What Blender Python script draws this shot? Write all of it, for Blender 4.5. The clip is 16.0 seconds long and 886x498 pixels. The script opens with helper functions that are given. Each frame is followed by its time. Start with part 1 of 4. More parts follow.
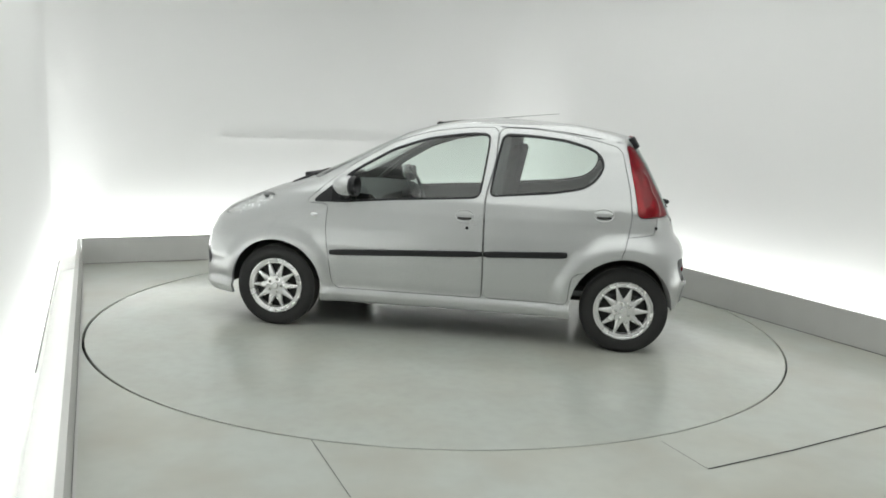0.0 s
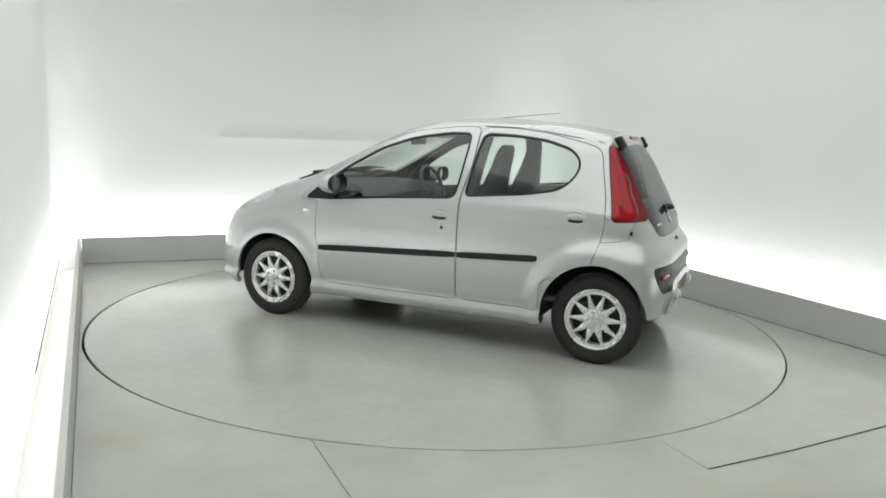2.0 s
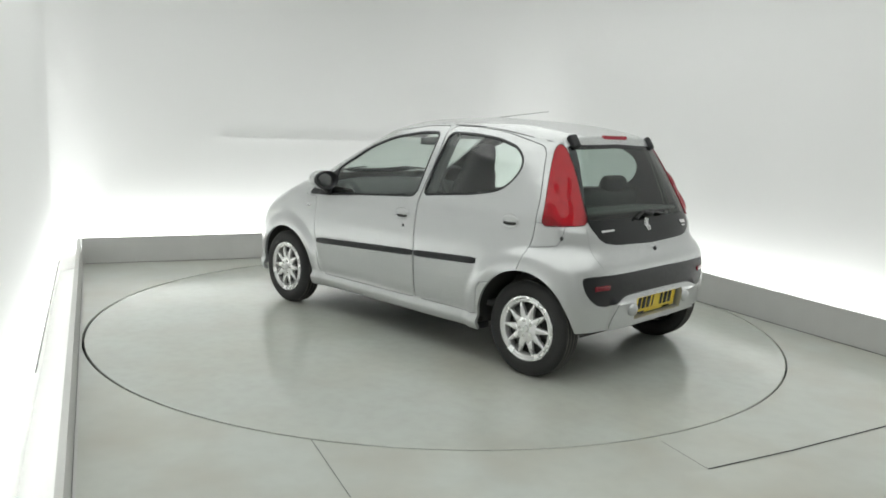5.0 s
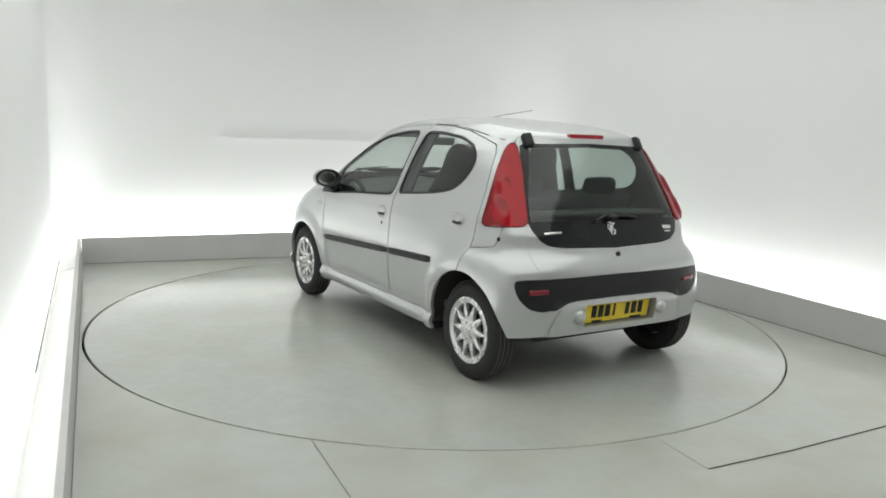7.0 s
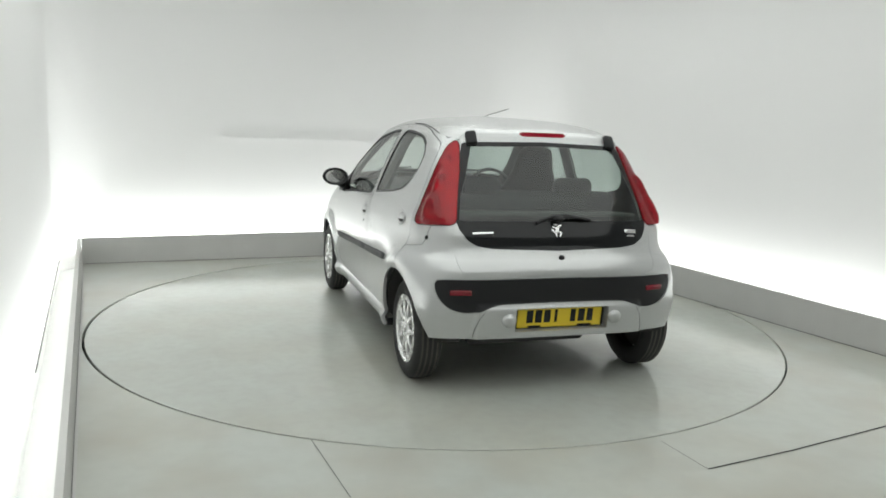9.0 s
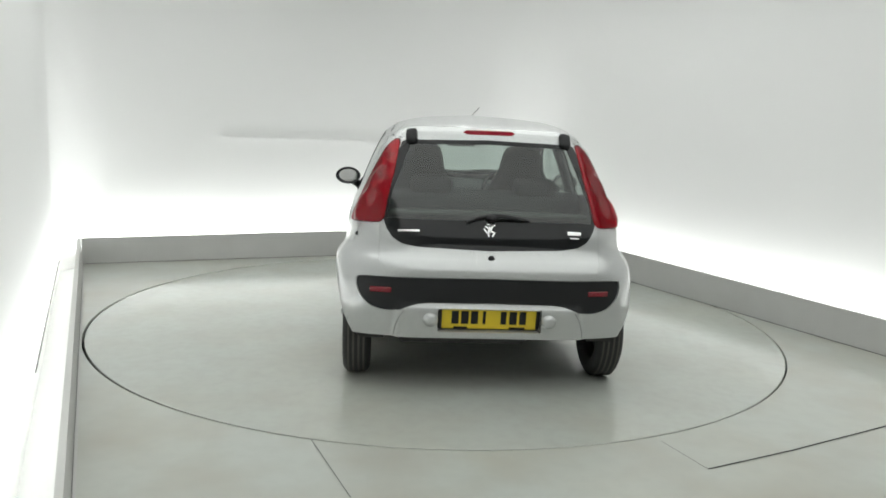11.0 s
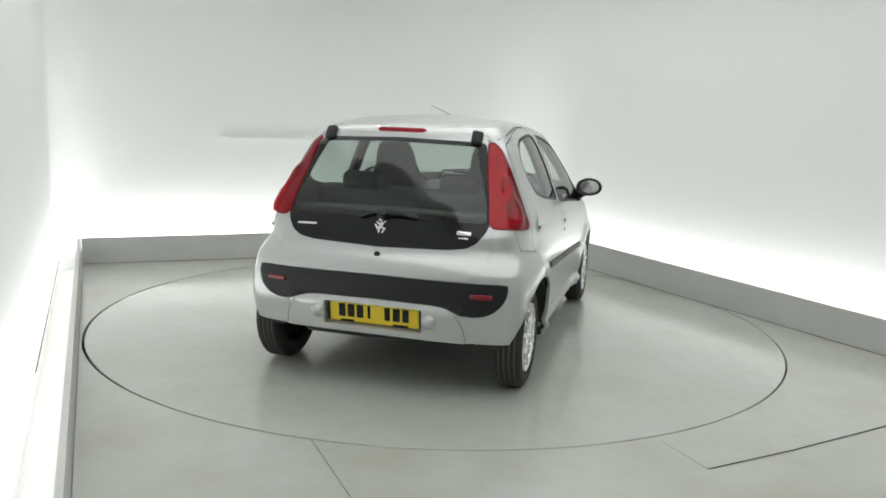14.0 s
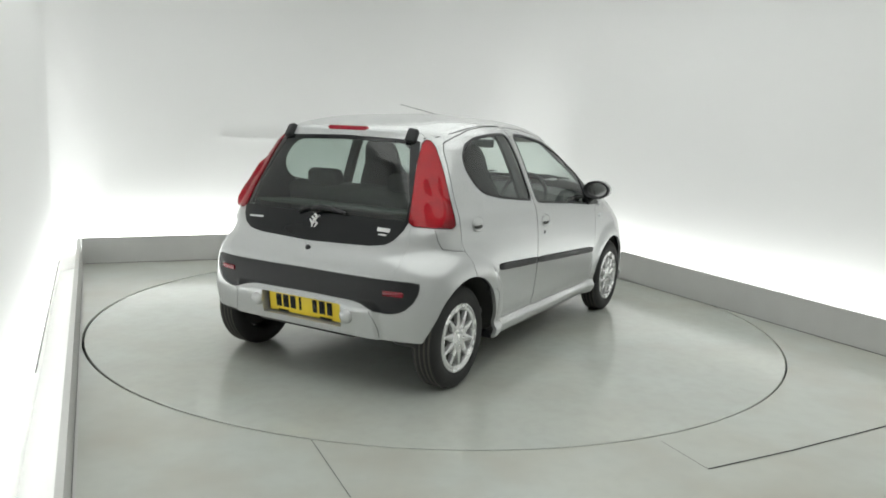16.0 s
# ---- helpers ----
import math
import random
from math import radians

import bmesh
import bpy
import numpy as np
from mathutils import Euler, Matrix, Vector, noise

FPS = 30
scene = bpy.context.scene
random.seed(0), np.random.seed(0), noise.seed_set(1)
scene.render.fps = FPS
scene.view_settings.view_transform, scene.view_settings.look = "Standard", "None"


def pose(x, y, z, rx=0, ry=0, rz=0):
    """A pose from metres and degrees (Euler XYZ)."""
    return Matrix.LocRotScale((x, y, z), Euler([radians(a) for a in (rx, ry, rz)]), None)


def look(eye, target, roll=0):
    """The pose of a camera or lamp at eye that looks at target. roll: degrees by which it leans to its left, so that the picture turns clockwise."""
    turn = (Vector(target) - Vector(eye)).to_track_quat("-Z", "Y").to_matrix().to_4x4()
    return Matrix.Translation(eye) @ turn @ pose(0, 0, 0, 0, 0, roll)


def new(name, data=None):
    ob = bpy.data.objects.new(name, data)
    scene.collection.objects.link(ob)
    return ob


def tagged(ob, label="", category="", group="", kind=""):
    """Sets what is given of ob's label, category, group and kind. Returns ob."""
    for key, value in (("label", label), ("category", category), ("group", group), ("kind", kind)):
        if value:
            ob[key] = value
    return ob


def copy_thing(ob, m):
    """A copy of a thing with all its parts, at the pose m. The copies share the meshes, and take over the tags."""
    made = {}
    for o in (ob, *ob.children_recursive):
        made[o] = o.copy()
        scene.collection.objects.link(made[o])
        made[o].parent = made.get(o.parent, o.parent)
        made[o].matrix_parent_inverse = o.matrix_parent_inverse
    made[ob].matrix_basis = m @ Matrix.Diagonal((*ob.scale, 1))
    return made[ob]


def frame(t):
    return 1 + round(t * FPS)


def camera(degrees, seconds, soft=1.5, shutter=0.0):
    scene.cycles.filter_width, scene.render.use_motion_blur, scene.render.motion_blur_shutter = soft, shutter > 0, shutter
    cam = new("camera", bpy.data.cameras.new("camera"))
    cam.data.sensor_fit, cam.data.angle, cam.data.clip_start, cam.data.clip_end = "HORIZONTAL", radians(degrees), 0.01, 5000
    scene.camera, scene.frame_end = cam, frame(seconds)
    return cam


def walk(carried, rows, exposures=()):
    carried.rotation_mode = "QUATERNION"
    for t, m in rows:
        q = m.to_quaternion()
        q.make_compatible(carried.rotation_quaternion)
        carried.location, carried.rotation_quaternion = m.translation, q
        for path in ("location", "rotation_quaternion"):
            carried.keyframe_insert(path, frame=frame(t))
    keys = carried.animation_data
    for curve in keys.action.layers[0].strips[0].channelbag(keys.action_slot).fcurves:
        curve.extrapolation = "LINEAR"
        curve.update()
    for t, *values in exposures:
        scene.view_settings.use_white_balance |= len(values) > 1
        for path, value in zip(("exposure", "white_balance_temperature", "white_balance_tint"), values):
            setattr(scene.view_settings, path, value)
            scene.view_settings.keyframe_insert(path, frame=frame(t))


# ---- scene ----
# The camera stands still in the corner of a white photo booth and looks down a little on the turntable.
cam = camera(61.24, 16.0, soft=1.7)
EYE = Vector((0, -5.516, 1.391))
PAN, TILT, ROLL = radians(.257), radians(9.172), 2.276
AIM = EYE + Vector((math.sin(PAN) * math.cos(TILT), math.cos(PAN) * math.cos(TILT), -math.sin(TILT)))
walk(cam, [(0, look(EYE, AIM, ROLL)), (16, look(EYE, AIM, ROLL))])

# ---- light ----
world = bpy.data.worlds.new("world")
scene.world = world
world.use_nodes = True
world.node_tree.nodes["Background"].inputs[0].default_value = (.9, .95, 1, 1)
world.node_tree.nodes["Background"].inputs[1].default_value = .02
scene.view_settings.exposure = 0.0
STRIP_POWER, BOX_GLOW = 7.2, 1.0   # watts per metre of hidden strip light; glow of the overhead light box

# plan of the booth: inner faces of the low kerb, and the walls behind it
A, B = Vector((-3.33, 1.40)), Vector((.97, 3.29))
RIGHT_WAY, LEFT_WAY = Vector((math.cos(radians(-62.8)), math.sin(radians(-62.8)))), Vector((math.cos(radians(-65.0)), math.sin(radians(-65.0))))
C, D = B + RIGHT_WAY * 10.2, A + LEFT_WAY * 9.6
KERB, TROUGH, CEILING = .245, .25, 3.02


def strip_light(p, q, name):
    """An area lamp that lies in the trough between kerb and wall and shines upwards."""
    way = (q - p).normalized()
    out = Vector((-way.y, way.x))
    mid = (p + q) / 2 + out * .12
    lamp = bpy.data.lights.new(name, "AREA")
    lamp.shape, lamp.size, lamp.size_y = "RECTANGLE", (q - p).length - .06, .15
    lamp.energy, lamp.color = STRIP_POWER * (q - p).length, (.97, 1, .975)
    ob = new(name, lamp)
    ob.matrix_world = Matrix.Translation((mid.x, mid.y, .07)) @ Matrix.Rotation(math.atan2(way.y, way.x), 4, "Z") @ Matrix.Rotation(math.pi, 4, "X")
    return ob


for name, p, q in (("strip_light_back", A, B), ("strip_light_right", B, B + RIGHT_WAY * 6.2), ("strip_light_left", A + LEFT_WAY * 5.2, A)):
    lamp = strip_light(p, q, name)
    if name == "strip_light_right":
        lamp.data.energy *= .74
    if name == "strip_light_back":
        lamp.data.energy *= 1.1
    if name == "strip_light_left":
        lamp.data.energy *= .88


# ---- materials ----
def material(name, colour, rough=.5, metal=0.0, spot=0.0, scale=8.0, bump=0.0, grain=120.0, coat=0.0, glow=0.0, spec=.5, flake=0.0):
    """A surface with stains at one scale and grain at another."""
    m = bpy.data.materials.new(name)
    m.use_nodes = True
    nt = m.node_tree
    b = nt.nodes["Principled BSDF"]
    b.inputs["Roughness"].default_value, b.inputs["Metallic"].default_value = rough, metal
    b.inputs["Coat Weight"].default_value, b.inputs["Coat Roughness"].default_value = coat, .04
    b.inputs["Specular IOR Level"].default_value = spec
    b.inputs["Base Color"].default_value = (*colour, 1)
    if glow:
        b.inputs["Emission Color"].default_value, b.inputs["Emission Strength"].default_value = (*colour, 1), glow
    where = nt.nodes.new("ShaderNodeTexCoord")
    if spot:
        n = nt.nodes.new("ShaderNodeTexNoise")
        n.inputs["Scale"].default_value, n.inputs["Detail"].default_value = scale, 6
        nt.links.new(where.outputs["Object"], n.inputs["Vector"])
        mix = nt.nodes.new("ShaderNodeMix")
        mix.data_type = "RGBA"
        mix.inputs["A"].default_value = (*(c * (1 - spot) for c in colour), 1)
        mix.inputs["B"].default_value = (*(min(1, c * (1 + spot)) for c in colour), 1)
        nt.links.new(n.outputs["Fac"], mix.inputs["Factor"])
        nt.links.new(mix.outputs["Result"], b.inputs["Base Color"])
        r = nt.nodes.new("ShaderNodeMapRange")
        r.inputs["To Min"].default_value, r.inputs["To Max"].default_value = max(.02, rough - .12), min(1, rough + .12)
        nt.links.new(n.outputs["Fac"], r.inputs["Value"])
        nt.links.new(r.outputs["Result"], b.inputs["Roughness"])
    if bump:
        g = nt.nodes.new("ShaderNodeTexNoise")
        g.inputs["Scale"].default_value, g.inputs["Detail"].default_value = grain, 3
        nt.links.new(where.outputs["Object"], g.inputs["Vector"])
        h = nt.nodes.new("ShaderNodeBump")
        h.inputs["Strength"].default_value, h.inputs["Distance"].default_value = bump, .002
        nt.links.new(g.outputs["Fac"], h.inputs["Height"])
        nt.links.new(h.outputs["Normal"], b.inputs["Normal"])
    return m


def glass(name, tint, gloss=.03, least=.085):
    """A thin pane: it lets tinted light through and mirrors at its face."""
    m = bpy.data.materials.new(name)
    m.use_nodes = True
    nt = m.node_tree
    nt.nodes.clear()
    out, mix = nt.nodes.new("ShaderNodeOutputMaterial"), nt.nodes.new("ShaderNodeMixShader")
    clear, shine, f = nt.nodes.new("ShaderNodeBsdfTransparent"), nt.nodes.new("ShaderNodeBsdfGlossy"), nt.nodes.new("ShaderNodeMapRange")
    facing, steep = nt.nodes.new("ShaderNodeLayerWeight"), nt.nodes.new("ShaderNodeMath")
    steep.operation, steep.inputs[1].default_value = "POWER", 5
    clear.inputs[0].default_value = (*tint, 1)
    shine.inputs["Roughness"].default_value = gloss
    f.inputs["To Min"].default_value, f.inputs["To Max"].default_value = least, 1
    for a, b in ((facing.outputs["Facing"], steep.inputs[0]), (steep.outputs[0], f.inputs["Value"]), (f.outputs[0], mix.inputs[0]), (clear.outputs[0], mix.inputs[1]), (shine.outputs[0], mix.inputs[2]), (mix.outputs[0], out.inputs[0])):
        nt.links.new(a, b)
    return m


def floor_paint(name, rough, dirt):
    """Grey-green floor paint with broad faint stains and fine scuffs."""
    m = material(name, (.45, .475, .44), rough, bump=.008, grain=40, spec=.75)
    nt = m.node_tree
    b = nt.nodes["Principled BSDF"]
    where = nt.nodes.new("ShaderNodeTexCoord")
    colour = (.45, .475, .44)
    for scale, strength, tint in ((.9, .6, (.46, .455, .385)), (2.3, dirt, (.36, .335, .275)), (14, .25, (.36, .375, .345))):
        n, r, mix = nt.nodes.new("ShaderNodeTexNoise"), nt.nodes.new("ShaderNodeMapRange"), nt.nodes.new("ShaderNodeMix")
        n.inputs["Scale"].default_value, n.inputs["Detail"].default_value = scale, 2
        r.inputs["From Min"].default_value, r.inputs["From Max"].default_value, r.inputs["To Max"].default_value = .4, .75, strength
        mix.data_type = "RGBA"
        mix.inputs["A"].default_value, mix.inputs["B"].default_value = (*colour, 1), (*tint, 1)
        nt.links.new(where.outputs["Object"], n.inputs["Vector"])
        nt.links.new(n.outputs["Fac"], r.inputs["Value"])
        nt.links.new(r.outputs["Result"], mix.inputs["Factor"])
        if b.inputs["Base Color"].is_linked:
            nt.links.new(b.inputs["Base Color"].links[0].from_socket, mix.inputs["A"])
        nt.links.new(mix.outputs["Result"], b.inputs["Base Color"])
    return m


WALL = material("white_wall_paint", (.80, .80, .795), .7, spot=.02, scale=.8, bump=.05)
KERB_PAINT = material("grey_white_kerb_paint", (.50, .50, .485), .6, spot=.07, scale=5, bump=.06)
FLOOR = floor_paint("grey_floor_paint", .19, .3)
WORN_FLOOR = floor_paint("worn_grey_floor_paint", .30, .6)
JOINT = material("dark_joint", (.03, .03, .028), .8)
SILVER = material("silver_metallic_paint", (.52, .53, .53), .28, metal=.5, spot=.012, scale=900, coat=.45)
SEALANT = material("grey_sealant", (.13, .13, .125), .7)
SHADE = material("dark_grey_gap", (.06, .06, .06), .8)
# for the unseen front wall: pale so that it bounces light back
BOUNCE_WALL = material("pale_bounce_wall", (.80, .80, .79), .7, spot=.1, scale=2)
BLACK_PLASTIC = material("black_plastic", (.010, .0105, .012), .45, spec=.35, spot=.15, scale=30, bump=.08, grain=500)
GLOSS_BLACK = material("gloss_black", (.010, .011, .012), .06, spec=.32)
RUBBER = material("tyre_rubber", (.017, .017, .017), .75, spot=.2, scale=20, bump=.1, grain=200)
DUSTY_RUBBER = material("dusty_tread_rubber", (.075, .070, .062), .9, spot=.35, scale=25, bump=.3, grain=160)
RIM = material("silver_wheel_trim", (.74, .74, .74), .26, metal=.6, spot=.03, scale=12)
CHROME = material("chrome", (.75, .75, .75), .08, metal=1)
RED_LENS = material("red_lens", (.32, .006, .020), .10, coat=.15, spot=.3, scale=16)
RED_CLEAR = glass("clear_red_lens", (.54, .014, .075), .08, .045)
LAMP_GLASS = glass("clear_headlamp_lens", (.93, .94, .94), .03, .07)
REFLECTOR = material("faceted_lamp_reflector", (.80, .78, .78), .2, metal=.85, spot=.3, scale=28, bump=1.0, grain=95)
HEAD_REFLECTOR = material("pale_headlamp_reflector", (.86, .87, .87), .25, metal=.35, spot=.08, scale=28, bump=.6, grain=60)
FOG_RED = material("dark_red_fog_lens", (.19, .006, .016), .15, coat=.3)
CLEAR_LAMP = material("headlamp_lens", (.82, .84, .84), .12, metal=.75, coat=1)
YELLOW = material("yellow_plate", (.78, .58, .03), .35, spot=.03, scale=20)
SEAT = material("dark_grey_seat_cloth", (.045, .047, .05), .9, spot=.1, scale=40, bump=.2, grain=300)
BENCH = material("grey_bench_back", (.095, .10, .098), .9, spot=.1, scale=40, bump=.2, grain=300)
TRIM = material("dark_grey_cabin_plastic", (.06, .063, .065), .6, spot=.1, scale=20, bump=.05)
HEADLINER = material("light_grey_headliner", (.42, .42, .40), .9, spot=.03, scale=30)
SHELF = material("grey_shelf_board", (.17, .18, .172), .8, spot=.1, scale=30, bump=.1)
SIDE_GLASS = glass("green_tinted_glass", (.86, .92, .89))
REAR_GLASS = glass("darker_tinted_glass", (.50, .57, .54), .05, .07)
LIGHT_BOX = material("light_box_diffuser", (1, 1, 1), .9, glow=BOX_GLOW)
LIGHT_BOX.node_tree.nodes["Principled BSDF"].inputs["Emission Color"].default_value = (.97, 1, .975, 1)

DOWNLIGHT = material("downlight_disc", (1, 1, 1), .9, glow=6)


# ---- building helpers ----
def mesh_object(name, bm, mat, parent=None, label="", smooth=False):
    data = bpy.data.meshes.new(name)
    bm.normal_update()
    bm.to_mesh(data)
    bm.free()
    if smooth:
        for p in data.polygons:
            p.use_smooth = True
        data.set_sharp_from_angle(angle=radians(40))
    if mat:
        data.materials.append(mat)
    ob = new(name, data)
    if parent:
        ob.parent = parent
    return tagged(ob, label) if label else ob


def part(name, bm, mat, parent, label="", smooth=True):
    return mesh_object(name, bm, mat, parent, label, smooth)


def box(bm, centre, size, turn=None, bevel=0.0):
    m = Matrix.Translation(centre) @ (turn or Matrix()) @ Matrix.Diagonal((*size, 1))
    vs = bmesh.ops.create_cube(bm, size=1, matrix=m)["verts"]
    if bevel:
        es = list({e for v in vs for e in v.link_edges})
        bmesh.ops.bevel(bm, geom=es, offset=bevel, segments=3, affect="EDGES", profile=.5)
    return bm


def ball(bm, centre, size, turn=None, u=24, v=16):
    bmesh.ops.create_uvsphere(bm, u_segments=u, v_segments=v, radius=1, matrix=Matrix.Translation(centre) @ (turn or Matrix()) @ Matrix.Diagonal((*size, 1)))
    return bm


def lathe(bm, profile, steps=64, axis="Y", centre=(0, 0, 0)):
    """Turns a profile of (radius, along) round an axis."""
    rings = []
    for i in range(steps):
        a = 2 * math.pi * i / steps
        ring = []
        for r, h in profile:
            p = (r * math.cos(a), h, r * math.sin(a)) if axis == "Y" else (r * math.cos(a), r * math.sin(a), h)
            ring.append(bm.verts.new(Vector(p) + Vector(centre)))
        rings.append(ring)
    for i in range(steps):
        a, b = rings[i], rings[(i + 1) % steps]
        for k in range(len(profile) - 1):
            bm.faces.new((a[k], b[k], b[k + 1], a[k + 1]))
    bmesh.ops.remove_doubles(bm, verts=bm.verts, dist=1e-6)
    bmesh.ops.recalc_face_normals(bm, faces=bm.faces)
    return bm


def tube(bm, points, radius, sides=10):
    """A round bar along points; radius may be a list."""
    pts = [Vector(p) for p in points]
    radii = radius if isinstance(radius, (list, tuple)) else [radius] * len(pts)
    rings = []
    for i, p in enumerate(pts):
        way = (pts[min(i + 1, len(pts) - 1)] - pts[max(i - 1, 0)]).normalized()
        side = way.cross(Vector((0, 0, 1)) if abs(way.z) < .9 else Vector((1, 0, 0))).normalized()
        up = side.cross(way)
        rings.append([bm.verts.new(p + radii[i] * (math.cos(a) * side + math.sin(a) * up)) for a in (2 * math.pi * k / sides for k in range(sides))])
    for a, b in zip(rings, rings[1:]):
        for k in range(sides):
            bm.faces.new((a[k], a[(k + 1) % sides], b[(k + 1) % sides], b[k]))
    bm.faces.new(rings[0][::-1]), bm.faces.new(rings[-1])
    bmesh.ops.recalc_face_normals(bm, faces=bm.faces)
    return bm


def prism(bm, outline, low, high):
    """An upright block over an outline of (x, y)."""
    base = [bm.verts.new((x, y, low)) for x, y in outline]
    top = [bm.verts.new((x, y, high)) for x, y in outline]
    bm.faces.new(base[::-1]), bm.faces.new(top)
    n = len(base)
    for i in range(n):
        bm.faces.new((base[i], base[(i + 1) % n], top[(i + 1) % n], top[i]))
    bmesh.ops.recalc_face_normals(bm, faces=bm.faces)
    return bm


def outward(way):
    return Vector((-way.y, way.x))


# ---- booth ----
def band(path, near, far, low, high, name, mat):
    """A wall along a path of plan points, between two offsets to its left."""
    bm = bmesh.new()
    rows = []
    for i, p in enumerate(path):
        ways = []
        if i:
            ways.append((p - path[i - 1]).normalized())
        if i < len(path) - 1:
            ways.append((path[i + 1] - p).normalized())
        out = outward(sum(ways, Vector((0, 0))).normalized())
        stretch = 1 / max(.3, out.dot(outward(ways[0])))
        rows.append([bm.verts.new((*(p + out * o * stretch), z)) for o, z in ((near, low), (near, high), (far, high), (far, low))])
    for a, b in zip(rows, rows[1:]):
        for k in range(4):
            bm.faces.new((a[k], a[(k + 1) % 4], b[(k + 1) % 4], b[k]))
    bm.faces.new(rows[0]), bm.faces.new(rows[-1][::-1])
    bmesh.ops.recalc_face_normals(bm, faces=bm.faces)
    return mesh_object(name, bm, mat, smooth=True)


def fillet(corner, before, after, radius, steps=10):
    """Points of a rounded corner."""
    u, v = (before - corner).normalized(), (after - corner).normalized()
    ang = u.angle(v)
    cut = radius / math.tan(ang / 2)
    centre = corner + (u + v).normalized() * radius / math.sin(ang / 2)
    p, q = corner + u * cut - centre, corner + v * cut - centre
    out = []
    for i in range(steps + 1):
        d = (p * (1 - i / steps) + q * (i / steps)).normalized() * radius
        out.append(centre + d)
    return out


def shifted(p, *ways):
    for w in ways:
        p = p + w * TROUGH
    return p


BACK_OUT, RIGHT_OUT, LEFT_OUT = outward((B - A).normalized()), outward(RIGHT_WAY), -outward(LEFT_WAY)
A2, B2 = shifted(A, BACK_OUT, LEFT_OUT), shifted(B, BACK_OUT, RIGHT_OUT)
C2, D2 = C + RIGHT_OUT * TROUGH, D + LEFT_OUT * TROUGH
corner_a, corner_b = fillet(A2, D2, B2, .45), fillet(B2, A2, C2, .8, 20)
tagged(band([D2, corner_a[0]], 0, .1, -.12, CEILING, "wall_left", WALL), "plain white painted booth wall lit from its foot", "wall", kind="structure")
tagged(band(corner_a + corner_b, 0, .1, -.12, CEILING, "wall_back", WALL), "plain white painted booth wall with rounded corners", "wall", kind="structure")
tagged(band([corner_b[-1], C2], 0, .1, -.12, CEILING, "wall_right", WALL), "plain white painted booth wall lit from its foot", "wall", kind="structure")
# the front wall is added out of view, as a reflector for the car
tagged(band([C2, D2], .002, .1, -.12, CEILING, "wall_front", BOUNCE_WALL), "plain unseen wall, made pale to bounce light at the car", "wall", kind="structure")
outline = [D2 - RIGHT_OUT * .3 + LEFT_WAY * .3, A2 + LEFT_OUT * .3 + BACK_OUT * .3, B2 + RIGHT_OUT * .3 + BACK_OUT * .3, C2 + RIGHT_OUT * .3 + RIGHT_WAY * .3]
outline[0] = D2 + LEFT_OUT * .3 + LEFT_WAY * .3
tagged(mesh_object("ceiling", prism(bmesh.new(), [tuple(p) for p in outline], CEILING, CEILING + .1), WALL), "plain white painted ceiling", "ceiling", kind="structure")
tagged(mesh_object("trough_floor", prism(bmesh.new(), [tuple(p) for p in outline], -.14, -.06), WALL), "white slab beneath the floor and light trough", "slab", kind="structure")
for name, p, q in (("kerb_back", A, B), ("kerb_right", B, C), ("kerb_left", D, A)):
    way = (q - p).normalized()
    first, last = (p - way * .02, q + way * .02) if name == "kerb_back" else ((p + way * .001, q) if name == "kerb_right" else (p, q - way * .001))
    away = .012 if name == "kerb_left" else 0
    ob = band([first, last], away, away + .028, -.06, KERB, name, KERB_PAINT)
    for v in ob.data.vertices:
        if v.co.z > .1:
            v.co.xy += outward(way) * .014
            along = (v.co.xy - p).dot(way) / (q - p).length
            v.co.z = {"kerb_back": .24 + .042 * along, "kerb_right": .282 - .105 * along, "kerb_left": .077 + .163 * along}[name]
    tagged(ob, "low grey-white board kerb that hides strip lights", "kerb", kind="structure")
    joint = band([first + way * .03, last - way * .03], min(away - .004, -.001), away - .0005, -.01, .004, name.replace("kerb", "kerb_joint"), KERB_PAINT if name == "kerb_left" else SEALANT)
    tagged(joint, "thin sealing joint along the kerb's foot", "joint", kind="structure")
    ledge = band([p, q], .207, .249, -.06, .075, name.replace("kerb", "ledge"), WALL)
    tagged(ledge, "white ledge behind the strip light", "ledge", kind="structure")
seam_a, seam_b = A2.lerp(B2, .30), A2.lerp(B2, .80)
seam = band([seam_a, seam_b], -.016, .004, 1.203, 1.215, "wall_seam", WALL)
tagged(seam, "faint horizontal seam of the white wall lining", "trim", kind="structure")
# a dark bar stands in for the shaded gap beside the ledge
gap_line_a, gap_line_b = A + LEFT_WAY * .25 + LEFT_OUT * .2, A + LEFT_WAY * 3.5 + LEFT_OUT * .2
cable = mesh_object("power_cable", tube(bmesh.new(), [(*gap_line_a, .082), (*gap_line_a.lerp(gap_line_b, .5), .082), (*gap_line_b, .082)], .004), JOINT, smooth=True)
tagged(cable, "thin dark bar drawn for the shaded gap at the white trough ledge", "cable")
RING = 2.42
inner = [D, A, B, C]


